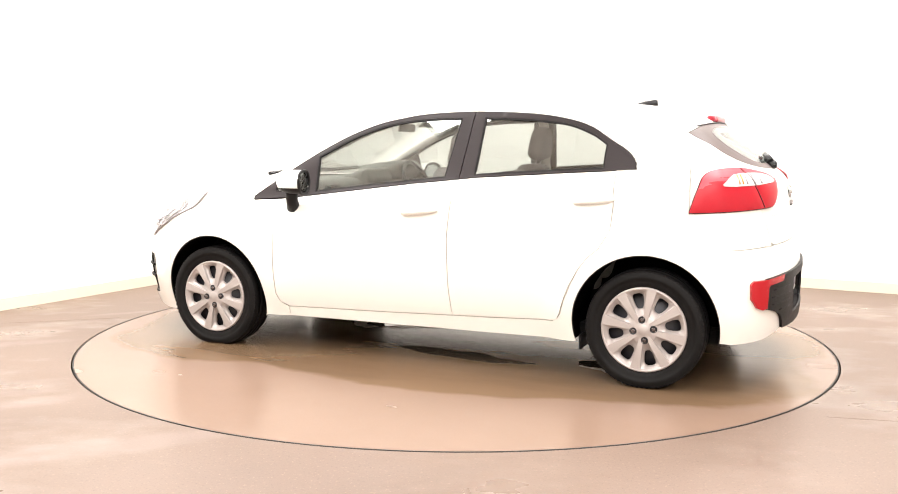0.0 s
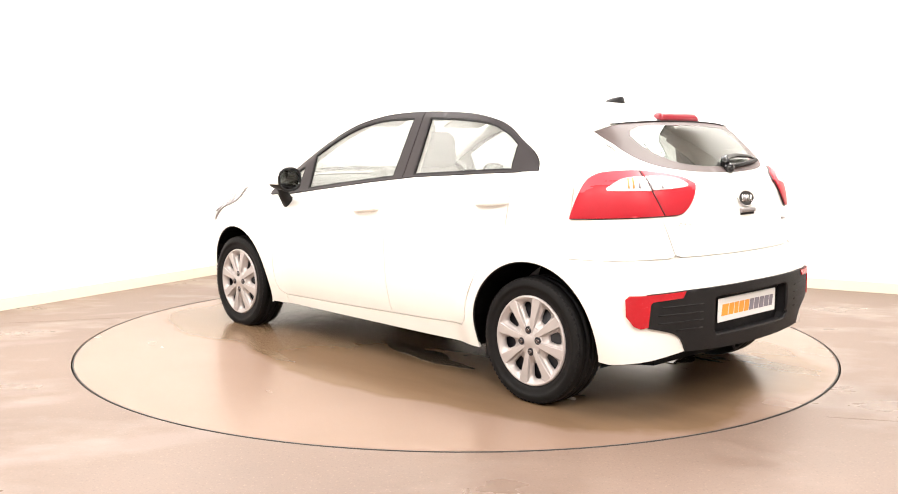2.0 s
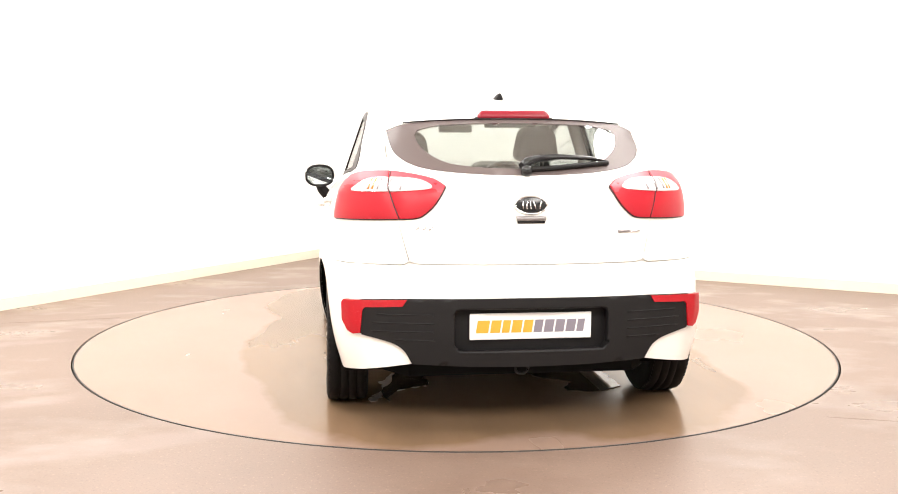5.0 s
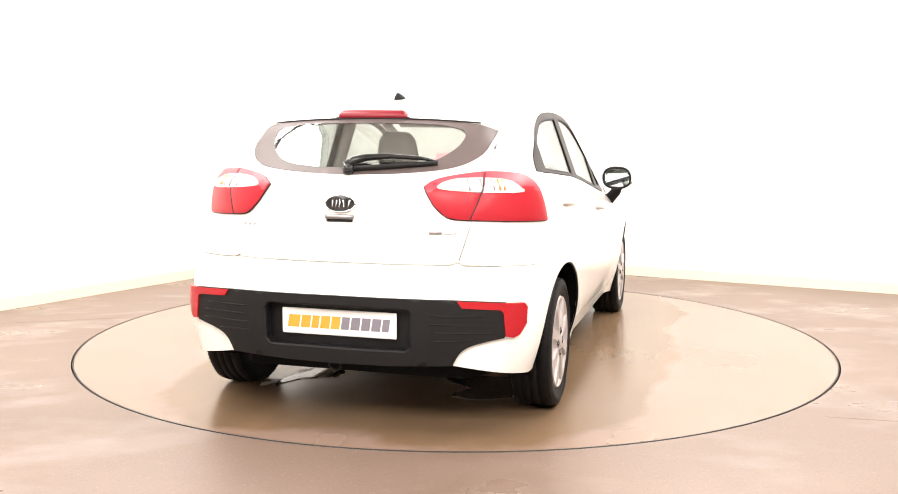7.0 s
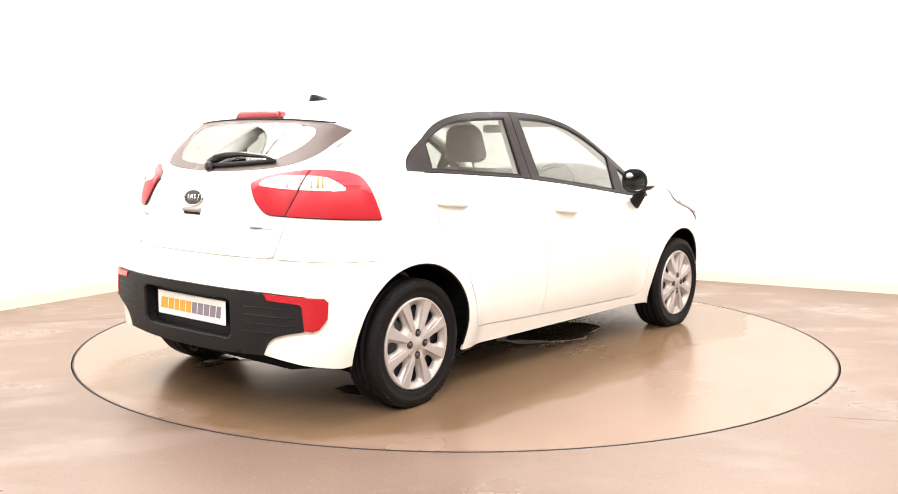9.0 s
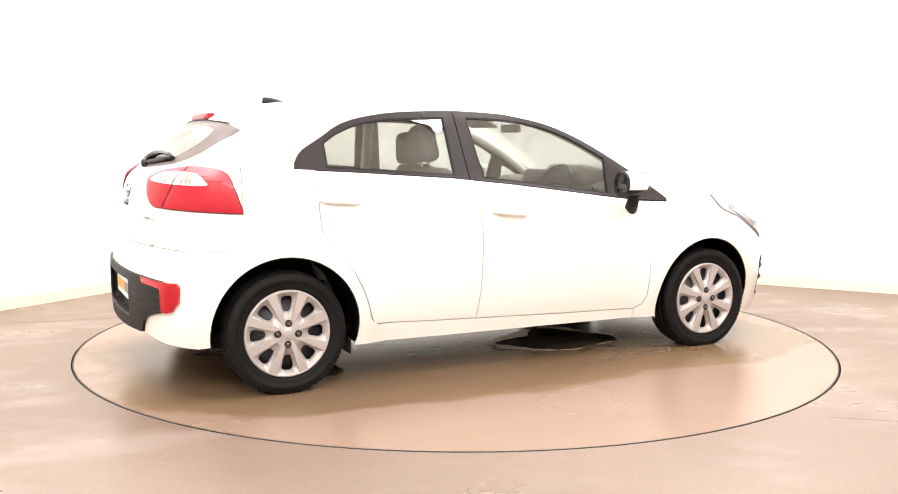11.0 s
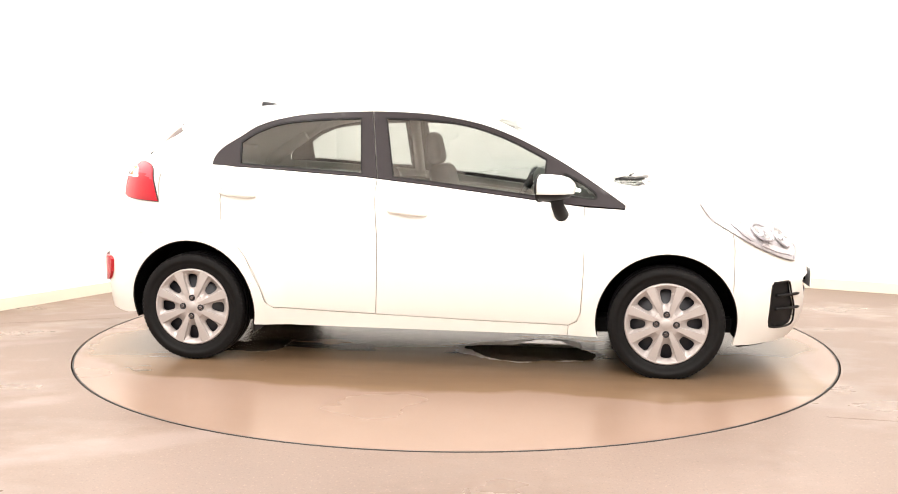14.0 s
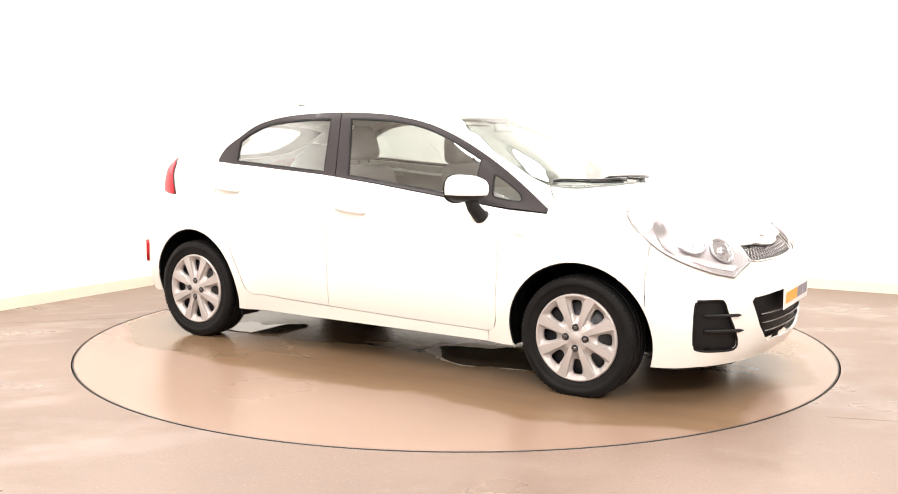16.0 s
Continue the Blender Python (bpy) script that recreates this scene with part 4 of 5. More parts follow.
def build_headlamp(car, hand, flip):
    runs = [[(1.448, 0.657, 0.892), (1.501, 0.699, 0.828), (1.612, 0.760, 0.750), (1.708, 0.751, 0.694), (1.80, 0.708, 0.650), (1.88, 0.64, 0.616), (1.946, 0.569, 0.596)],
            [(1.946, 0.569, 0.596), (1.961, 0.517, 0.626), (1.978, 0.423, 0.655)],
            [(1.978, 0.423, 0.655), (1.94, 0.405, 0.70), (1.902, 0.425, 0.733), (1.849, 0.473, 0.765), (1.757, 0.544, 0.812), (1.60, 0.62, 0.858), (1.448, 0.657, 0.892)]]
    shape = [tuple(p) for run in runs for p in bend(run, 3)[:-1]]
    body_ = panel("headlamp", LAMP_PALE, car, "nose", flip(shape), out=0.004, thick=0.03, gap=0.002, step=0.025, label="clear headlamp with chrome reflectors")
    drawn = flat("nose", shape)
    # dark bezel line along the lower edge
    low = [tuple(p + normals(p[None])[0] * 0.008) for p in onto("nose", drawn[:26])]
    part("lower_bezel", tube(flip(low), 0.0050, 6), BADGE_GREY, body_, "grey lower lamp edge")
    wedge = [tuple(p) for p in bend([(1.587, 0.664, 0.836), (1.62, 0.700, 0.778), (1.666, 0.746, 0.736), (1.711, 0.742, 0.708), (1.680, 0.733, 0.740), (1.644, 0.655, 0.820)], 3, True)]
    panel("side_reflector", BADGE_GREY, body_, "nose", flip(wedge), out=0.0095, thick=0.004, gap=0, step=0.02, label="grey side reflector")
    strip = [(1.75, 0.72, 0.686), (1.84, 0.655, 0.648), (1.93, 0.565, 0.622), (1.95, 0.52, 0.640), (1.86, 0.62, 0.664), (1.77, 0.70, 0.700)]
    panel("indicator_strip", CLEAR_LENS, body_, "nose", flip(strip), out=0.0095, thick=0.004, gap=0, step=0.02, label="clear indicator strip")
    for (x, y, z), r in (((1.766, 0.656, 0.744), 0.057), ((1.872, 0.548, 0.711), 0.057)):
        p = onto("nose", flat("nose", [(x, y, z)]))
        n = Vector(normals(p)[0])
        q = Vector(p[0])
        m = n.to_track_quat("Z", "Y").to_matrix().to_4x4()
        bm = lathe([(0.004, r * 1.06), (0.012, r * 1.02), (0.008, r), (-0.001, r * 0.72), (-0.004, r * 0.38), (0.012, r * 0.33), (0.016, r * 0.18), (0.016, 0.0005)], 28, "z")
        bmesh.ops.transform(bm, matrix=Matrix.Diagonal((1, hand, 1, 1)) @ Matrix.Translation(q) @ m, verts=bm.verts[:])
        bmesh.ops.recalc_face_normals(bm, faces=bm.faces[:])
        part("reflector_bowl", bm, LAMP_SILVER, body_, "chrome reflector bowl")
        bm = lathe([(0.006, r * 1.05), (0.013, r * 1.10), (0.014, r * 1.16), (0.006, r * 1.20)], 28, "z", caps=False)
        bmesh.ops.transform(bm, matrix=Matrix.Diagonal((1, hand, 1, 1)) @ Matrix.Translation(q) @ m, verts=bm.verts[:])
        bmesh.ops.recalc_face_normals(bm, faces=bm.faces[:])
        part("bowl_bezel", bm, LAMP_GREY, body_, "grey bezel round a reflector")
    # pale inner panels
    tip = [tuple(p) for p in bend([(1.46, 0.66, 0.878), (1.52, 0.70, 0.82), (1.575, 0.735, 0.785), (1.60, 0.66, 0.835), (1.55, 0.64, 0.862)], 3, True)]
    panel("inner_fin", WHITE, body_, "nose", flip(tip), out=0.009, thick=0.006, gap=0, step=0.02, label="pale inner lamp trim")
    g = panel("lamp_cover", LAMP_GLASS, body_, "nose", flip(shape), out=0.026, thick=0.004, gap=0.003, step=0.025, label="clear headlamp cover")
    g.visible_shadow = False


def plate_print(parent, x, z, facing):
    """Slanted plain bars in two colours where a dealer's name stands on a plate."""
    letters = [(w, PLATE_ORANGE) for w in (0.054, 0.043, 0.034, 0.043, 0.040)] + [(w, PLATE_GREY) for w in (0.037, 0.041, 0.040, 0.041, 0.032)]
    y = 0.236
    for i, (w, mat) in enumerate(letters):
        bm = bmesh.new()
        k = 0.008
        h = 0.0265
        pts = [(y - 0.002, -h), (y - w, -h), (y - w - k, h), (y - 0.002 - k, h)]
        a = [bm.verts.new((x, facing * q[0], z + q[1])) for q in pts]
        b = [bm.verts.new((x - 0.0015 * facing, facing * q[0], z + q[1])) for q in pts]
        bm.faces.new(a), bm.faces.new(b[::-1])
        for j in range(4):
            bm.faces.new((a[j], a[(j + 1) % 4], b[(j + 1) % 4], b[j]))
        bmesh.ops.recalc_face_normals(bm, faces=bm.faces[:])
        part("print_bar", bm, mat, parent)
        y -= w + 0.0062


def build_tail(car, gate):
    top = [(-1.905, 0, 0.708), (-1.85, 0.47, 0.709), (-1.835, 0.515, 0.703), (-1.72, 0.72, 0.702)]
    half = top + side3([(-1.50, 0.699), (-1.56, 0.61)]) + side3(arc(-AXLE, ARCH_R, ARCH, 130, 189, 12)) + [(-1.70, 0.78, 0.245), (-1.80, 0.70, 0.262), (-1.86, 0.60, 0.28), (-1.89, 0.495, 0.298), (-1.92, 0.25, 0.292), (-1.93, 0, 0.290)]
    recess = [(-1.93, 0.30, 0.538), (-1.93, 0.325, 0.53), (-1.93, 0.333, 0.51), (-1.93, 0.333, 0.375), (-1.93, 0.31, 0.348), (-1.93, -0.31, 0.348), (-1.93, -0.333, 0.375), (-1.93, -0.333, 0.51), (-1.93, -0.325, 0.53), (-1.93, -0.30, 0.538)]
    bumper = panel("rear_bumper", WHITE, car, "tail", half + mirror(half[1:-1])[::-1], holes=[recess], gap=0.0005, label="white rear bumper")
    band = [(-1.90, 0, 0.735), (-1.84, 0.50, 0.735), (-1.70, 0.70, 0.73), (-1.70, 0.70, 0.68), (-1.84, 0.50, 0.68), (-1.90, 0, 0.68)]
    panel("bumper_beam", WHITE, car, "tail", band + mirror(band[1:-1])[::-1], out=-0.015, thick=0.004, gap=0)
    half = ([(-1.945, 0, 0.576), (-1.90, 0.515, 0.573), (-1.83, 0.70, 0.566), (-1.828, 0.715, 0.54), (-1.83, 0.71, 0.44)]
            + [tuple(p) for p in bend([(-1.838, 0.699, 0.418), (-1.86, 0.64, 0.405), (-1.885, 0.575, 0.385), (-1.893, 0.53, 0.355), (-1.893, 0.497, 0.300)], 4)] + [(-1.92, 0.25, 0.291), (-1.93, 0, 0.288)])
    val = panel("bumper_insert", BLACK_PLASTIC, bumper, "tail", half + mirror(half[1:-1])[::-1], holes=[recess], out=0.013, thick=0.055, gap=0, label="grained black plastic bumper insert")
    panel("plate_recess", BLACK_PLASTIC, bumper, "tail", [(x, y * 1.02, 0.443 + (z - 0.443) * 1.05) for x, y, z in recess], out=-0.046, thick=0.01, gap=0, label="black recess behind the plate")
    ring = onto("tail", np.array(spread(flat("tail", recess), 0.02)))
    part("recess_rim", tube([tuple(p + normals(p[None])[0] * 0.004) for p in ring], 0.009, 8, closed=True), BLACK_PLASTIC, bumper)
    for hand in (1, -1):
        flip = (lambda p: list(p)) if hand > 0 else mirror
        ell = [tuple(p) for p in [(-1.785, 0.765, 0.562), (-1.895, 0.515, 0.571), (-1.893, 0.535, 0.541), (-1.85, 0.69, 0.533), (-1.842, 0.697, 0.522), (-1.838, 0.705, 0.425), (-1.82, 0.73, 0.419), (-1.80, 0.752, 0.43), (-1.774, 0.772, 0.473), (-1.772, 0.774, 0.545)]]
        panel("reflector", RED_DEEP, bumper, "tail", flip(ell), out=0.018, thick=0.02, gap=0.001, step=0.02, label="red corner reflector and fog lamp")
        for z, y1 in ((0.507, 0.63), (0.472, 0.655), (0.437, 0.655), (0.402, 0.545)):
            rib = onto("tail", np.array(spread(flat("tail", [(-1.91, 0.405, z), (-1.85, y1, z)]), 0.03, False)))
            part("rib", tube(flip([tuple(p + normals(p[None])[0] * 0.0125) for p in rib]), 0.0032, 6), BLACK_PLASTIC, val)
    # number plate
    plate = part("number_plate", rounded((0.006, 0.520, 0.111), 0.004, 2, (-1.912, 0, 0.452)), PLATE, car, "white plate with orange and grey print bars")
    plate_print(plate, -1.9155, 0.452, 1)
    part("tow_eye", tube([(-1.88 + 0.0, 0.03 + 0.028 * math.cos(a), 0.262 + 0.022 * math.sin(a)) for a in np.linspace(0, 2 * math.pi, 16, endpoint=False)], 0.006, 8, closed=True), BLACK_PLASTIC, car, "black towing eye")
    # maker's oval, drawn plain
    def at(y, z, lift):
        p = onto("end", np.array([(y, z)]))
        return p[0] + normals(p)[0] * lift
    oval = [tuple(at(0.068 * math.cos(a), 0.955 + 0.035 * math.sin(a), 0)) for a in np.linspace(0, 2 * math.pi, 28, endpoint=False)]
    badge = panel("badge", GLOSS_BLACK, gate, "end", oval, out=0.006, thick=0.008, gap=0, step=0.02, label="black oval badge with a chrome rim")
    part("badge_rim", tube([tuple(at(0.068 * math.cos(a), 0.955 + 0.035 * math.sin(a), 0.006)) for a in np.linspace(0, 2 * math.pi, 28, endpoint=False)], 0.004, 6, closed=True), CHROME, badge)
    for y, lean in ((0.034, 0), (0.020, 0.006), (0.002, 0), (-0.020, -0.008), (-0.036, 0.008)):
        part("badge_mark", tube([tuple(at(y, 0.940, 0.007)), tuple(at(y - lean, 0.970, 0.007))], 0.0035, 6), CHROME, badge)
    # tailgate handle
    pts = [tuple(at(y, 0.901, 0.004)) for y in np.linspace(-0.062, 0.062, 9)]
    part("tailgate_handle", tube(pts, 0.011, 8), BADGE_GREY, gate, "small grey tailgate handle under the badge")
    # a black bar modelled in place of the shade beneath the handle
    pts = [tuple(at(y, 0.886, 0.001)) for y in np.linspace(-0.058, 0.058, 9)]
    part("handle_shade", tube(pts, 0.006, 6), BLACK_PLASTIC, gate)
    # model lettering as plain bars
    for i in range(3):
        part("lettering_bar", tube([tuple(at(0.475 - 0.026 * i, 0.857 - 0.006, 0.002)), tuple(at(0.460 - 0.026 * i, 0.857 + 0.008, 0.002))], 0.003, 6), CHROME, gate)
    part("trim_badge", tube([tuple(at(y, 0.842, 0.003)) for y in np.linspace(-0.385, -0.435, 4)], 0.006, 6), BADGE_GREY, gate)
    part("trim_badge", tube([tuple(at(y, 0.840, 0.003)) for y in np.linspace(-0.440, -0.490, 4)], 0.004, 6), CHROME, gate)
    # high brake lamp in the spoiler lip
    bm = rounded((0.056, 0.345, 0.040), 0.017, 4)
    for v in bm.verts:
        v.co.y *= 0.94 - 3.0 * v.co.z
        v.co.x += 0.35 * v.co.z
    bmesh.ops.translate(bm, verts=bm.verts[:], vec=(-1.482, 0, 1.339))
    part("high_brake_lamp", bm, BRAKE_RED, gate, "red high-level brake lamp")
    part("brake_lamp_housing", rounded((0.054, 0.36, 0.012), 0.005, 2, (-1.474, 0, 1.3205)), BLACK_PLASTIC, gate)
    # a thin black line drawn in for the shade below the spoiler lip
    lip = onto("end", np.array([(y, 1.318 - 0.06 * y * y - 0.08 * y**4) for y in np.linspace(-0.5, 0.5, 21)]))
    part("spoiler_shade", tube([tuple(p + normals(p[None])[0] * 0.002) for p in lip], 0.0035, 6), BLACK_TRIM, gate, "thin black line drawing the shade under the roof spoiler")
    # rear wiper
    w = lambda y, z, lift=0.02: tuple(at(y, z, lift))
    wiper = part("rear_wiper", tube([w(0.015, 1.100, 0.014), w(-0.01, 1.120, 0.018), w(-0.06, 1.134, 0.018), w(-0.16, 1.141, 0.018), w(-0.30, 1.136, 0.015), w(-0.375, 1.124, 0.012)], [0.022, 0.021, 0.016, 0.012, 0.009, 0.005], 10), GLOSS_BLACK, gate, "black rear wiper arm")
    part("wiper_blade", tube([w(0.005, 1.092, 0.010), w(-0.12, 1.100, 0.010), w(-0.25, 1.110, 0.010), w(-0.375, 1.122, 0.008)], 0.011, 8), BLACK_PLASTIC, wiper)
    p = onto("end", np.array([(0.0, 1.088)]))
    part("wiper_boss", rounded((0.05, 0.05, 0.05), 0.02, 3, tuple(p[0] + normals(p)[0] * 0.01)), GLOSS_BLACK, wiper)
    # sticker inside the rear glass
    st = [(-1.6, -0.355, 1.175), (-1.6, -0.41, 1.180), (-1.6, -0.41, 1.128), (-1.6, -0.355, 1.122)]
    panel("sticker", PINK, gate, "end", st, out=-0.012, thick=0.001, gap=0, step=0.02, label="small pink sticker inside the rear window")
    # aerial
    bm = bmesh.new()
    rings = []
    for z, a, b, hw in ((1.412, -1.158, -1.030, 0.028), (1.432, -1.156, -1.045, 0.020), (1.442, -1.155, -1.080, 0.012), (1.449, -1.155, -1.125, 0.004)):
        rings.append([bm.verts.new(v) for v in ((a, -hw * 0.6, z), (a, hw * 0.6, z), ((a + b) / 2, hw, z), (b, 0, z), ((a + b) / 2, -hw, z))])
    for r, q in zip(rings, rings[1:]):
        for i in range(5):
            f = bm.faces.new((r[i], r[(i + 1) % 5], q[(i + 1) % 5], q[i]))
            f.smooth = True
    bm.faces.new(rings[-1]), bm.faces.new(rings[0])
    bmesh.ops.recalc_face_normals(bm, faces=bm.faces[:])
    part("aerial", bm, BLACK_PLASTIC, car, "small black fin aerial on the roof")


def build_nose(car):
    hood_line = top3(bend([(1.085, 0.690), (1.25, 0.672), (1.42, 0.655), (1.55, 0.63), (1.70, 0.565), (1.82, 0.47), (1.885, 0.40)], 4))
    lip = top3(bend([(1.885, 0.40), (1.925, 0.25), (1.945, 0.1), (1.948, 0)], 4))
    half = lip[::-1][:-1] + hood_line[::-1][:16] + side3([(1.505, 0.828), (1.612, 0.750), (1.617, 0.60)]) + side3(arc(AXLE, ARCH_F, ARCH, 24, -15, 8)) + [(1.63, 0.76, 0.170), (1.74, 0.715, 0.169), (1.83, 0.655, 0.176), (1.96, 0.47, 0.186), (2.03, 0.3, 0.200), (2.05, 0, 0.208)]
    low_h = [(2.10, 0, 0.513), (2.08, 0.297, 0.508), (2.02, 0.47, 0.497), (2.015, 0.487, 0.48), (2.03, 0.42, 0.36), (2.047, 0.345, 0.285), (2.05, 0.32, 0.270), (2.077, 0.16, 0.266), (2.08, 0, 0.264)]
    up_h = [(1.965, 0, 0.705), (1.955, 0.12, 0.712), (1.94, 0.2, 0.726), (1.91, 0.39, 0.726), (1.97, 0.41, 0.662), (1.99, 0.36, 0.652), (2.02, 0.16, 0.648), (2.03, 0, 0.645)]
    lower, upper = low_h + mirror(low_h[1:-1])[::-1], up_h + mirror(up_h[1:-1])[::-1]
    fog = [tuple(p) for p in bend([(1.826, 0.728, 0.486), (1.85, 0.70, 0.497), (1.91, 0.64, 0.497), (1.930, 0.625, 0.480), (1.942, 0.612, 0.437), (1.966, 0.570, 0.350), (1.970, 0.540, 0.285), (1.955, 0.55, 0.255), (1.90, 0.62, 0.252), (1.835, 0.69, 0.258), (1.818, 0.712, 0.285), (1.816, 0.723, 0.378)], 3, True)]
    bumper = panel("front_bumper", WHITE, car, "nose", half + mirror(half[1:-1])[::-1], holes=[lower, upper, fog, mirror(fog)], gap=0.0003, label="white front bumper")
    big = lambda pts, k: [tuple(np.array(p) + (np.array(p) - np.mean(pts, 0)) * np.array((0, k, k))) for p in pts]
    panel("lower_grille", BLACK_PLASTIC, bumper, "nose", big(lower, 0.16), out=-0.04, thick=0.01, gap=0, label="black lower grille")
    for z, y1 in ((0.405, 0.42), (0.36, 0.40), (0.315, 0.36)):
        bar = onto("nose", np.array(spread(flat("nose", [(2.08, -y1, z), (2.12, 0, z), (2.08, y1, z)]), 0.05, False)))
        part("grille_bar", tube([tuple(p - normals(p[None])[0] * 0.015) for p in bar], 0.007, 6), BLACK_PLASTIC, bumper)
        part("grille_trim", tube([tuple(p - normals(p[None])[0] * 0.008 + np.array((0, 0, 0.004))) for p in bar], 0.0025, 6), BADGE_GREY, bumper)
    grille = panel("upper_grille", GLOSS_BLACK, bumper, "nose", big(upper, 0.05), out=-0.03, thick=0.01, gap=0, label="black mesh upper grille with a chrome rim")
    rim = onto("nose", np.array(spread(flat("nose", upper), 0.03)))
    part("grille_rim", tube([tuple(p + normals(p[None])[0] * 0.001) for p in rim], 0.006, 8, closed=True), CHROME, grille)
    poly = flat("nose", upper)
    # mesh bars in pale grey, which paints in the reflections on the black mesh
    for sgn in (1, -1):
        for k in range(-24, 25):
            u = np.linspace(-0.42, 0.42, 60)
            z = 0.687 + sgn * (u - k * 0.036) * 0.75
            q = np.stack([u, z], 1)
            q = q[inside(poly, q)]
            if len(q) > 2:
                p = onto("nose", q[[0, -1]])
                part("mesh_bar", tube([tuple(a - normals(a[None])[0] * 0.014) for a in p], 0.0026, 5), BADGE_GREY, grille)
    for hand in (1, -1):
        flip = (lambda p: list(p)) if hand > 0 else mirror
        pod = panel("fog_lamp_blank", BLACK_PLASTIC, bumper, "nose", flip(big(fog, 0.04)), out=-0.018, thick=0.012, gap=0, label="grained black blanking panel")
        edge = onto("nose", flat("nose", fog))
        part("blank_rim", tube(flip([tuple(p - normals(p[None])[0] * 0.003) for p in edge]), 0.0055, 6, closed=True), BLACK_PLASTIC, pod)
        for z, ua, ub in ((0.425, 0.70, 0.575), (0.352, 0.695, 0.55)):
            q = [(1.86, ua, z), (1.92, (ua + ub) / 2, z), (1.96, ub - 0.03, z)]
            fin = onto("nose", np.array(spread(flat("nose", q), 0.02, False)))
            n = len(fin)
            part("fin", tube(flip([tuple(p + normals(p[None])[0] * (-0.012 + 0.026 * i / n)) for i, p in enumerate(fin)]), [0.008] * (n - 1) + [0.003], 8), BLACK_PLASTIC, pod)
    # black splitter below the bumper
    half = [(2.02, 0, 0.2), (1.94, 0.45, 0.185), (1.80, 0.64, 0.178), (1.68, 0.70, 0.170)]
    part("splitter", tube([(x - 0.02, y, z - 0.008) for x, y, z in half[::-1] + mirror(half[1:])], 0.014, 8), BLACK_PLASTIC, car, "black rubber front splitter")
    plate = part("front_number_plate", rounded((0.006, 0.520, 0.111), 0.004, 2, (2.108, 0, 0.468)), PLATE, car, "white plate with orange and grey print bars")
    part("plate_holder", rounded((0.014, 0.30, 0.06), 0.004, 2, (2.098, 0, 0.468)), BLACK_PLASTIC, car, "black plate bracket")
    plate_print(plate, 2.1125, 0.468, -1)
    # bonnet badge
    p = onto("top", np.array([(1.915, 0.0)]))
    n = Vector(normals(p)[0])
    m = Matrix.Translation(Vector(p[0]) + n * 0.004) @ n.to_track_quat("Z", "X").to_matrix().to_4x4()
    bm = lathe([(-0.004, 0.064), (0.004, 0.062), (0.007, 0.055), (0.006, 0.05), (0.006, 0.0005)], 28, "z")
    bmesh.ops.transform(bm, matrix=m @ Matrix.Diagonal((0.52, 1, 1, 1)), verts=bm.verts[:])
    part("bonnet_badge", bm, CHROME, car, "chrome oval badge")
    # wipers at the foot of the windscreen
    for y0, y1, x0, x1 in ((0.46, -0.10, 1.13, 1.12), (-0.06, -0.56, 1.205, 1.03)):
        pts = top3([(x0 + (x1 - x0) * t + 0.012 * math.sin(math.pi * t), y0 + (y1 - y0) * t) for t in np.linspace(0, 1, 9)])
        arm = part("wiper_arm", tube([tuple(np.array(p) + normals(np.array(p)[None])[0] * (0.022 - 0.006 * i / 8)) for i, p in enumerate(pts)], [0.011, 0.009, 0.007, 0.006, 0.005, 0.005, 0.004, 0.004, 0.003], 8), GLOSS_BLACK, car, "black windscreen wiper")
        part("wiper_blade", tube([tuple(np.array(p) + normals(np.array(p)[None])[0] * 0.007 + np.array((-0.014, 0, 0))) for p in pts], 0.006, 6), BLACK_PLASTIC, arm)


def headrest_form(at, turn, wide):
    """A padded headrest: rounded block, narrower and thinner towards its top."""
    bm = rounded((0.105, wide, 0.205), 0.048, 5)
    for v in bm.verts:
        k = (v.co.z + 0.10) / 0.205
        v.co.y *= 1.04 * math.sqrt(max(0.05, 1 - 0.62 * max(k, 0) ** 2.6))
        v.co.x *= 1.05 - 0.22 * k
    bmesh.ops.transform(bm, matrix=Matrix.Translation(at) @ turn, verts=bm.verts[:])
    return bm


def seat(car, x, y, head):
    """A front seat; head is the headrest's middle height."""
    lean = pose(0, 0, 0, 0, -14, 0)
    s = part("seat", rounded((0.50, 0.50, 0.16), 0.06, 4, (x + 0.22, y, 0.50)), SEAT, car, "grey cloth seat")
    bm = rounded((0.13, 0.50, 0.62), 0.06, 4)
    for v in bm.verts:
        k = max(v.co.z + 0.05, 0) / 0.36
        v.co.y *= 1 - 0.20 * k * k
    bmesh.ops.transform(bm, matrix=Matrix.Translation((x - 0.08, y, 0.765)) @ lean, verts=bm.verts[:])
    part("backrest", bm, SEAT, s)
    part("headrest", headrest_form((x - 0.19, y, head), pose(0, 0, 0, 0, -8, 0), 0.255), SEAT, s, "grey padded headrest")
    for e in (-0.05, 0.05):
        part("headrest_post", tube([(x - 0.155, y + e, 1.02), (x - 0.185, y + e, head - 0.08)], 0.007, 6), CHROME, s)


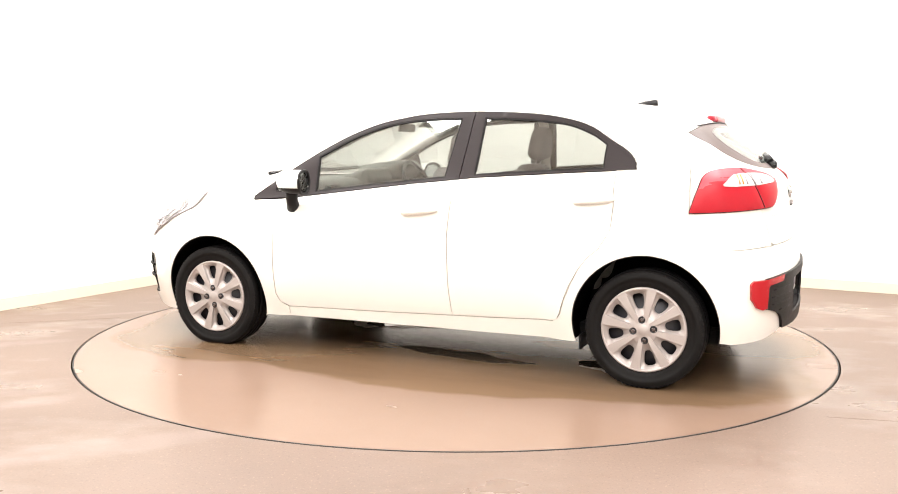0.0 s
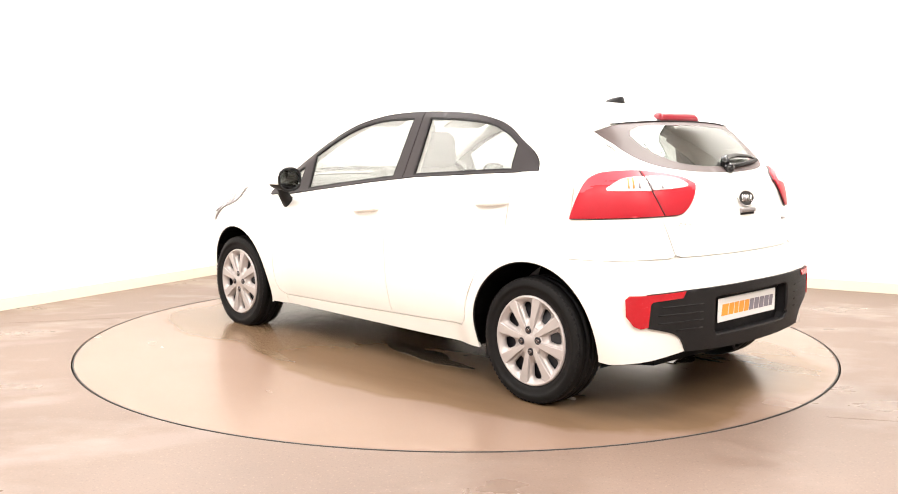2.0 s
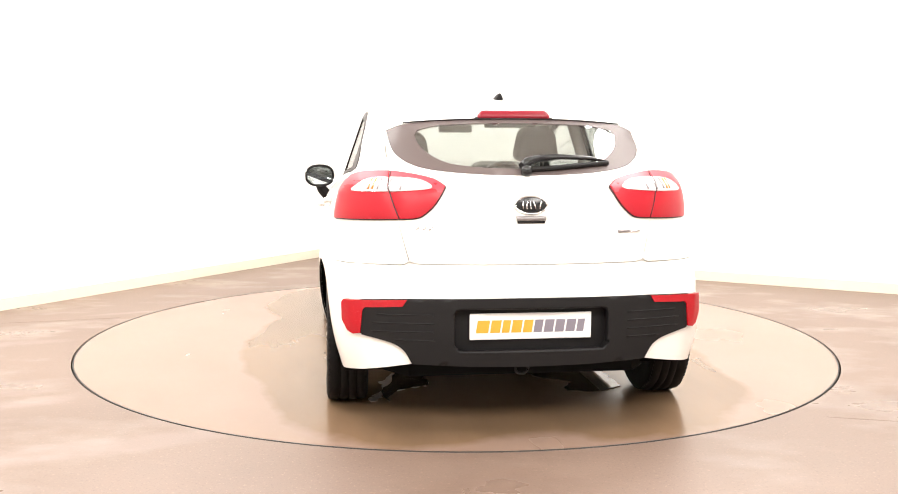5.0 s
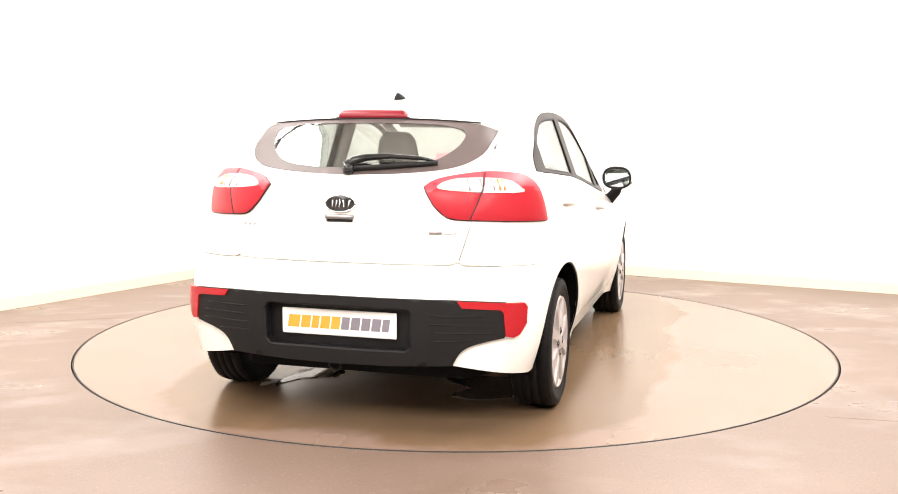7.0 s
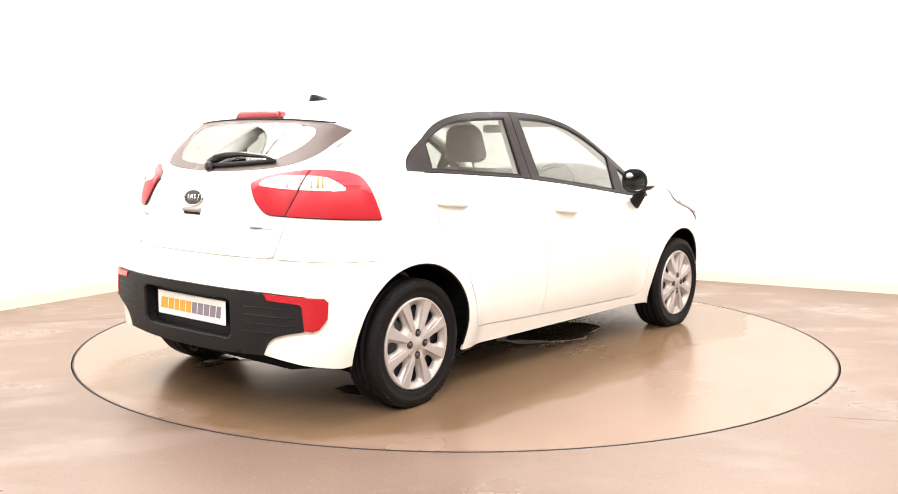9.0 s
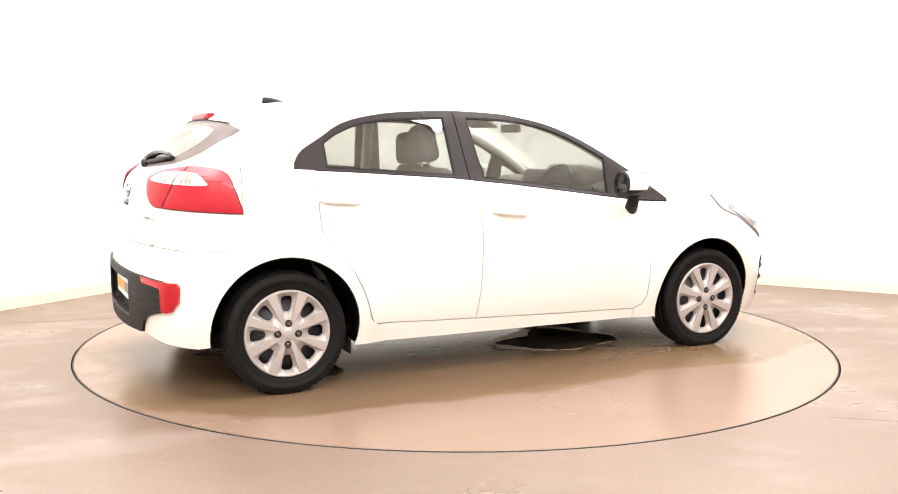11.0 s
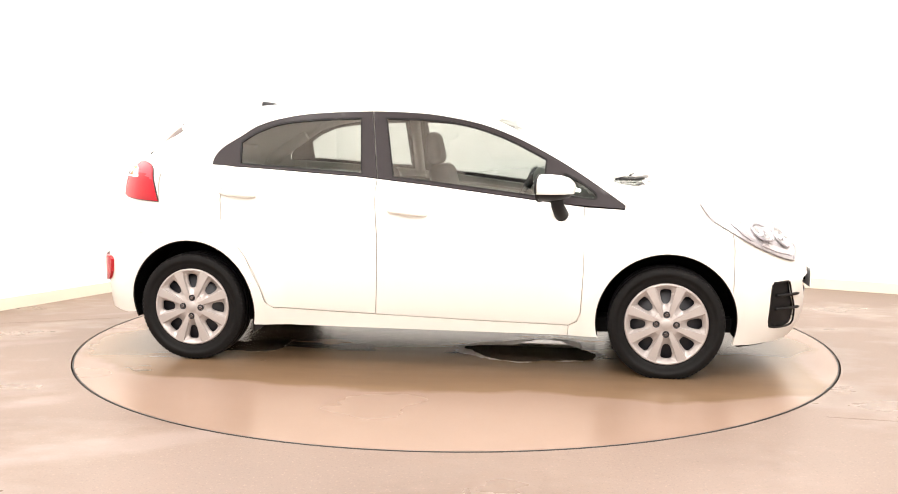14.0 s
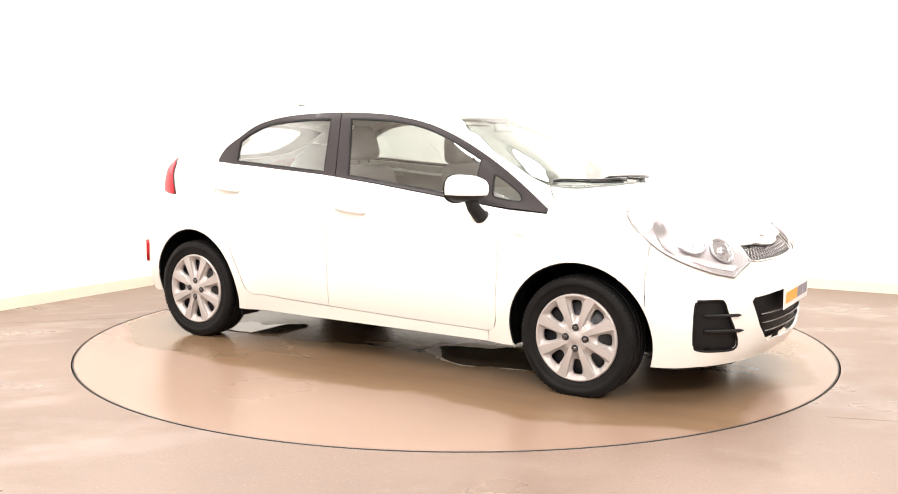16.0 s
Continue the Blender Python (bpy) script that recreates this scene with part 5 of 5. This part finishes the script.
def rear_bench(car, x):
    lean = pose(0, 0, 0, 0, -18, 0)
    s = part("rear_bench", rounded((0.48, 1.10, 0.16), 0.06, 4, (x + 0.22, 0, 0.50)), SEAT, car, "grey cloth rear bench")
    for y, w in ((0.34, 0.42), (-0.22, 0.66)):
        part("bench_backrest", rounded((0.13, w, 0.52), 0.05, 4, (x - 0.07, y, 0.745), lean), SEAT, s)


def build_cabin(car):
    part("underbody", slab([(-1.74, -0.5), (-1.60, -0.60), (-0.9, -0.70), (0.9, -0.70), (1.65, -0.60), (1.92, -0.4), (1.92, 0.4), (1.65, 0.60), (0.9, 0.70), (-0.9, 0.70), (-1.60, 0.60), (-1.74, 0.5)], 0.205, 0.28), ARCH_BLACK, car, "black underbody")
    part("exhaust_silencer", rounded((0.26, 0.60, 0.11), 0.045, 3, (-1.56, 0.05, 0.285)), STEEL_DARK, car, "dark steel exhaust silencer")
    part("rear_axle", tube([(-AXLE, -0.66, 0.28), (-AXLE + 0.08, 0, 0.25), (-AXLE, 0.66, 0.28)], 0.035, 10), STEEL_DARK, car)
    part("front_axle", tube([(AXLE, -0.68, 0.29), (AXLE, 0.68, 0.29)], 0.03, 10), STEEL_DARK, car)
    for hand in (1, -1):
        lower = [(-0.86, 0.32), (0.85, 0.30), (0.85, 0.866), (0.02, 0.972), (-0.35, 1.012), (-1.05, 1.055), (-1.05, 0.75), (-0.95, 0.62), (-0.88, 0.48)]
        pts = [(x, hand * (abs(y)), z) for x, y, z in side3(lower)]
        panel("door_card", CABIN, car, "side", pts, hand=hand, out=-0.055, thick=0.03, gap=0.004, step=0.06, label="grey plastic inner door trim")
        # pillars and roof rail lining
        p = onto("side", np.array(bend([(-0.28, 1.0), (-0.29, 1.2), (-0.30, 1.37)], 5)), 1)
        part("pillar_trim", tube([(a[0], hand * (a[1] - 0.045), a[2]) for a in p], 0.035, 8), LINER, car, "pale pillar trim")
        p = onto("side", np.array([(x, z + 0.005) for x, z in DLO_TOP if x > -1.15][::3]), 1)
        part("rail_trim", tube([(a[0], hand * (a[1] - 0.04), a[2]) for a in p], 0.022, 8), LINER, car, "pale roof rail trim")
        p = onto("side", np.array([(x, z - 0.004) for x, z in DLO_TOP if x > 0.2][::2]), 1)
        part("screen_pillar_trim", tube([(a[0], hand * (a[1] - 0.052), a[2]) for a in p], 0.028, 8), LINER, car, "pale windscreen pillar trim")
        p = onto("side", np.array([(-1.05, 1.24), (-1.16, 1.18), (-1.28, 1.10), (-1.36, 1.02)]), 1)
        part("rear_pillar_trim", tube([(a[0], hand * (a[1] - 0.07), a[2]) for a in p], [0.03, 0.04, 0.045, 0.045], 8), LINER, car, "pale rear pillar trim")
    half = [(0.36, 0.0), (0.30, 0.52), (-0.4, 0.53), (-1.38, 0.46)]
    pts = top3(half)
    panel("headliner", LINER, car, "top", pts + [(-1.40, 0, 1.36)] + mirror(pts[1:])[::-1], out=-0.035, thick=0.008, gap=0, step=0.1, label="pale cloth headliner")
    part("parcel_shelf", rounded((0.46, 1.10, 0.03), 0.012, 2, (-1.40, 0, 0.955)), CABIN, car, "grey parcel shelf")
    part("cabin_floor", slab([(-0.88, -0.65), (0.88, -0.65), (0.88, 0.65), (-0.88, 0.65)], 0.285, 0.31), CABIN, car)
    part("boot_trim", rounded((0.05, 1.15, 0.62), 0.02, 2, (-1.74, 0, 0.66)), CABIN, car)
    # dashboard
    bm = rounded((0.46, 1.28, 0.32), 0.08, 4, (0.86, 0, 0.82))
    rounded((0.30, 0.42, 0.12), 0.05, 4, (0.72, -0.36, 1.005), pose(0, 0, 0, 0, 8, 0), bm=bm)
    rounded((0.20, 0.34, 0.10), 0.03, 3, (0.70, 0, 0.965), pose(0, 0, 0, 0, 20, 0), bm=bm)
    rounded((0.40, 0.24, 0.50), 0.05, 3, (0.66, 0, 0.58), bm=bm)
    part("dashboard", bm, CABIN, car, "grey plastic dashboard")
    for y in (0.055, -0.055, 0.52, -0.56):
        part("air_vent", rounded((0.02, 0.095, 0.055), 0.008, 2, (0.615 if abs(y) < 0.2 else 0.635, y, 0.925), pose(0, 0, 0, 0, 12, 0)), GLOSS_BLACK, car, "black dashboard air vent")
    part("bulkhead", rounded((0.04, 1.00, 0.60), 0.01, 1, (1.03, 0, 0.60)), CABIN, car)
    seat(car, 0.07, 0.36, 1.165)
    seat(car, -0.165, -0.36, 1.20)          # the driver's seat is set further back
    rear_bench(car, -0.98)
    # steering wheel on the car's right
    m = Matrix.Translation((0.50, -0.36, 0.895)) @ pose(0, 0, 0, 0, -66, 0)
    ring = [m @ Vector((0.185 * math.cos(a), 0.185 * math.sin(a), 0)) for a in np.linspace(0, 2 * math.pi, 32, endpoint=False)]
    wheel = part("steering_wheel", tube(ring, 0.016, 10, closed=True), GLOSS_BLACK, car, "black steering wheel")
    bm = bmesh.new()
    rounded((0.12, 0.15, 0.05), 0.02, 3, (0, 0, -0.01), bm=bm)
    for a in (0.1, math.pi - 0.1, -math.pi / 2):
        rounded((0.14, 0.035, 0.022), 0.008, 2, (0.11 * math.sin(a), 0.11 * math.cos(a), -0.005), pose(0, 0, 0, 0, 0, 90 - math.degrees(a)), bm=bm)
    bmesh.ops.transform(bm, matrix=m, verts=bm.verts[:])
    part("wheel_hub", bm, CABIN, wheel)
    part("steering_column", tube([(0.52, -0.36, 0.885), (0.78, -0.36, 0.77)], 0.045, 10), CABIN, car)
    part("interior_mirror", rounded((0.03, 0.22, 0.05), 0.014, 3, (0.42, 0, 1.290)), LINER, car, "pale-backed interior mirror")
    part("mirror_mount", tube([(0.43, 0, 1.30), (0.47, 0, 1.345)], 0.010, 8), LINER, car)
    for y in (-0.36, 0.36):
        part("sun_visor", rounded((0.16, 0.34, 0.018), 0.008, 2, (0.36, y, 1.335), pose(0, 0, 0, 0, 24, 0)), LINER, car, "pale sun visor")


def build_wheels(car):
    # seen from outside with the outer face at y = 0; inboard is negative
    tyre = lathe([(-0.178, 0.205), (-0.184, 0.25), (-0.180, 0.280), (-0.166, 0.2955), (-0.135, 0.2985), (-0.133, 0.292), (-0.127, 0.292), (-0.125, 0.2995), (-0.098, 0.300), (-0.096, 0.293), (-0.090, 0.293), (-0.088, 0.300),
                  (-0.062, 0.2995), (-0.060, 0.292), (-0.054, 0.292), (-0.052, 0.2990), (-0.024, 0.2975), (-0.012, 0.2935), (-0.004, 0.283), (0.001, 0.265), (0.001, 0.252), (-0.002, 0.2505), (0.0, 0.236), (-0.008, 0.218), (-0.014, 0.209), (-0.05, 0.205)], 96)
    for i in range(76):
        a = 2 * math.pi * i / 76
        for y, w in ((-0.017, 0.022), (-0.163, 0.022)):
            rounded((0.0150, w, 0.010), 0.002, 1, (0.2888 * math.cos(a), y, 0.2888 * math.sin(a)), pose(0, 0, 0, 0, 90 - math.degrees(a), 0), bm=tyre)
    tyres = {}
    for hub in (HUB_F, HUB_R):
        tyres[hub] = bpy.data.meshes.new("tyre")
        flat_tyre = tyre.copy()
        for v in flat_tyre.verts:          # flattened where it bears on the deck, the wall bulging a little above
            low = max(0.0, -v.co.z - 0.20) / 0.10
            v.co.y += (0.005 if v.co.y > -0.09 else -0.005) * low * (1 - low) * 3
            v.co.z = max(v.co.z, 0.0008 - hub)
        flat_tyre.to_mesh(tyres[hub])
        flat_tyre.free()
    tyre.free()
    rim = lathe([(-0.16, 0.20), (-0.05, 0.198), (-0.048, 0.12), (-0.036, 0.11), (-0.036, 0.06), (-0.03, 0.055), (-0.03, 0.0005)], 48)
    rim_me = bpy.data.meshes.new("steel_wheel")
    rim.to_mesh(rim_me)
    # cover: outer ring, a dished web with eight openings, eight raised spokes, hub
    bm = lathe([(-0.022, 0.214), (-0.010, 0.2135), (-0.003, 0.210), (-0.002, 0.205), (-0.005, 0.199), (-0.014, 0.194), (-0.026, 0.196), (-0.026, 0.21)], 64, caps=False)
    n, mid_r = 36, 0.143
    web = bmesh.new()
    rows = [[], [], []]
    for i in range(n):
        f = 2 * math.pi * i / n
        ca, sa = math.cos(f), math.sin(f)
        e = (abs(ca) ** 3.2 + abs(sa) ** 3.2) ** (-1 / 3.2)
        u, v = mid_r + 0.039 * e * ca, (0.0270 + 0.008 * ca) * e * sa
        d = 0.0
        while True:          # out to the sector's border
            pu, pv = mid_r + d * ca, d * sa
            if math.hypot(pu, pv) > 0.201 or pu < 0.045 or abs(pv) > pu * math.tan(radians(22.3)):
                break
            d += 0.001
        for row, (x, z, y) in zip(rows, ((pu, pv, -0.007), (u, v, -0.019), (u, v, -0.040))):
            row.append(web.verts.new((x, y, z)))
    for p, q in zip(rows, rows[1:]):
        for i in range(n):
            web.faces.new((p[i], p[(i + 1) % n], q[(i + 1) % n], q[i])).smooth = True
    bmesh.ops.recalc_face_normals(web, faces=web.faces[:])
    web_me = bpy.data.meshes.new("cover_web")
    web.to_mesh(web_me)
    spoke = bmesh.new()
    rows = []
    for r, w, y in ((0.030, 0.012, -0.004), (0.060, 0.0120, -0.002), (0.095, 0.0145, 0.0), (0.135, 0.0180, -0.0005), (0.170, 0.0220, -0.002), (0.205, 0.0265, -0.0035)):
        rows.append([spoke.verts.new((r, y + d, sd * w)) for sd, d in ((-1.18, -0.022), (-1.0, -0.002), (-0.9, 0.0), (0.9, 0.0), (1.0, -0.002), (1.18, -0.022))])
    for p, q in zip(rows, rows[1:]):
        for i in range(5):
            spoke.faces.new((p[i], p[i + 1], q[i + 1], q[i]))
    spoke.faces.new(rows[-1]), spoke.faces.new(rows[0])
    bmesh.ops.recalc_face_normals(spoke, faces=spoke.faces[:])
    spoke_me = bpy.data.meshes.new("spoke")
    spoke.to_mesh(spoke_me)
    lathe([(-0.03, 0.074), (-0.008, 0.072), (-0.004, 0.066), (-0.003, 0.030), (-0.001, 0.026), (0.0015, 0.022), (0.002, 0.0005)], 40, bm=bm)
    bmesh.ops.recalc_face_normals(bm, faces=bm.faces[:])
    cover_me = bpy.data.meshes.new("wheel_cover")
    bm.to_mesh(cover_me)
    nut_me = bpy.data.meshes.new("wheel_nut")
    nb = lathe([(-0.004, 0.0105), (0.003, 0.0105), (0.005, 0.009), (0.0055, 0.005), (0.004, 0.0004)], 12)
    nb.to_mesh(nut_me)
    ring_me = bpy.data.meshes.new("nut_well")
    nb = lathe([(-0.006, 0.0185), (0.0012, 0.0180), (0.0016, 0.0165), (0.0004, 0.0150), (0.0003, 0.0004)], 20)
    nb.to_mesh(ring_me)
    for x, hub, hand, turn in ((AXLE, HUB_F, 1, 8), (AXLE, HUB_F, -1, 2), (-AXLE, HUB_R, 1, 12), (-AXLE, HUB_R, -1, 0)):
        w = new("wheel")
        w.parent = car
        w.matrix_basis = pose(x, hand * (0.853 if x > 0 else 0.846), hub, 0, 0, 0 if hand > 0 else 180) @ pose(0, 0, 0, 0, turn, 0)
        tagged(w, "black tyre with a silver eight-spoke wheel cover")
        o = part("tyre", tyres[hub], RUBBER, w)
        o.rotation_euler = (0, -radians(turn), 0)
        for nm, me, mat in (("steel_wheel", rim_me, STEEL_DARK), ("wheel_cover", cover_me, SILVER)):
            part(nm, me, mat, w)
        for k in range(8):
            o = part("spoke", spoke_me, SILVER, w)
            o.rotation_euler = (0, radians(22.5 + 45 * k), 0)
            o = part("cover_web", web_me, SILVER, w)
            o.rotation_euler = (0, radians(45 * k), 0)
        for k in range(4):
            a = radians(90 * k + 3)
            for nm, me, mat in (("wheel_nut", nut_me, NUT), ("nut_well", ring_me, STEEL_DARK)):
                o = part(nm, me, mat, w)
                o.location = (0.051 * math.cos(a), -0.0025, 0.051 * math.sin(a))


# ---- the place and its movement ----
build_studio()
TABLE = build_turntable()
CAR = build_car()


def motions():
    """The turntable turns steadily clockwise, with the car on it."""
    drift = ((0, -0.05), (2, 0.08), (4, 0.08), (6.5, -0.08), (8.5, -0.22), (10.5, -0.25), (12.5, -0.15), (14, 0.08), (16, 0.36))
    rows_car, rows_table = [], []
    for i in range(33):
        t = i * 0.5
        turn = 157.05 - 11.815 * t + float(np.interp(t, [d[0] for d in drift], [d[1] for d in drift]))
        rows_table.append((t, pose(0, 0, 0, 0, 0, turn)))
        rows_car.append((t, pose(0, 0, 0, 0, 0, turn) @ pose(-0.060, -0.044, 0)))
    walk(TABLE, rows_table)
    walk(CAR, rows_car)


motions()
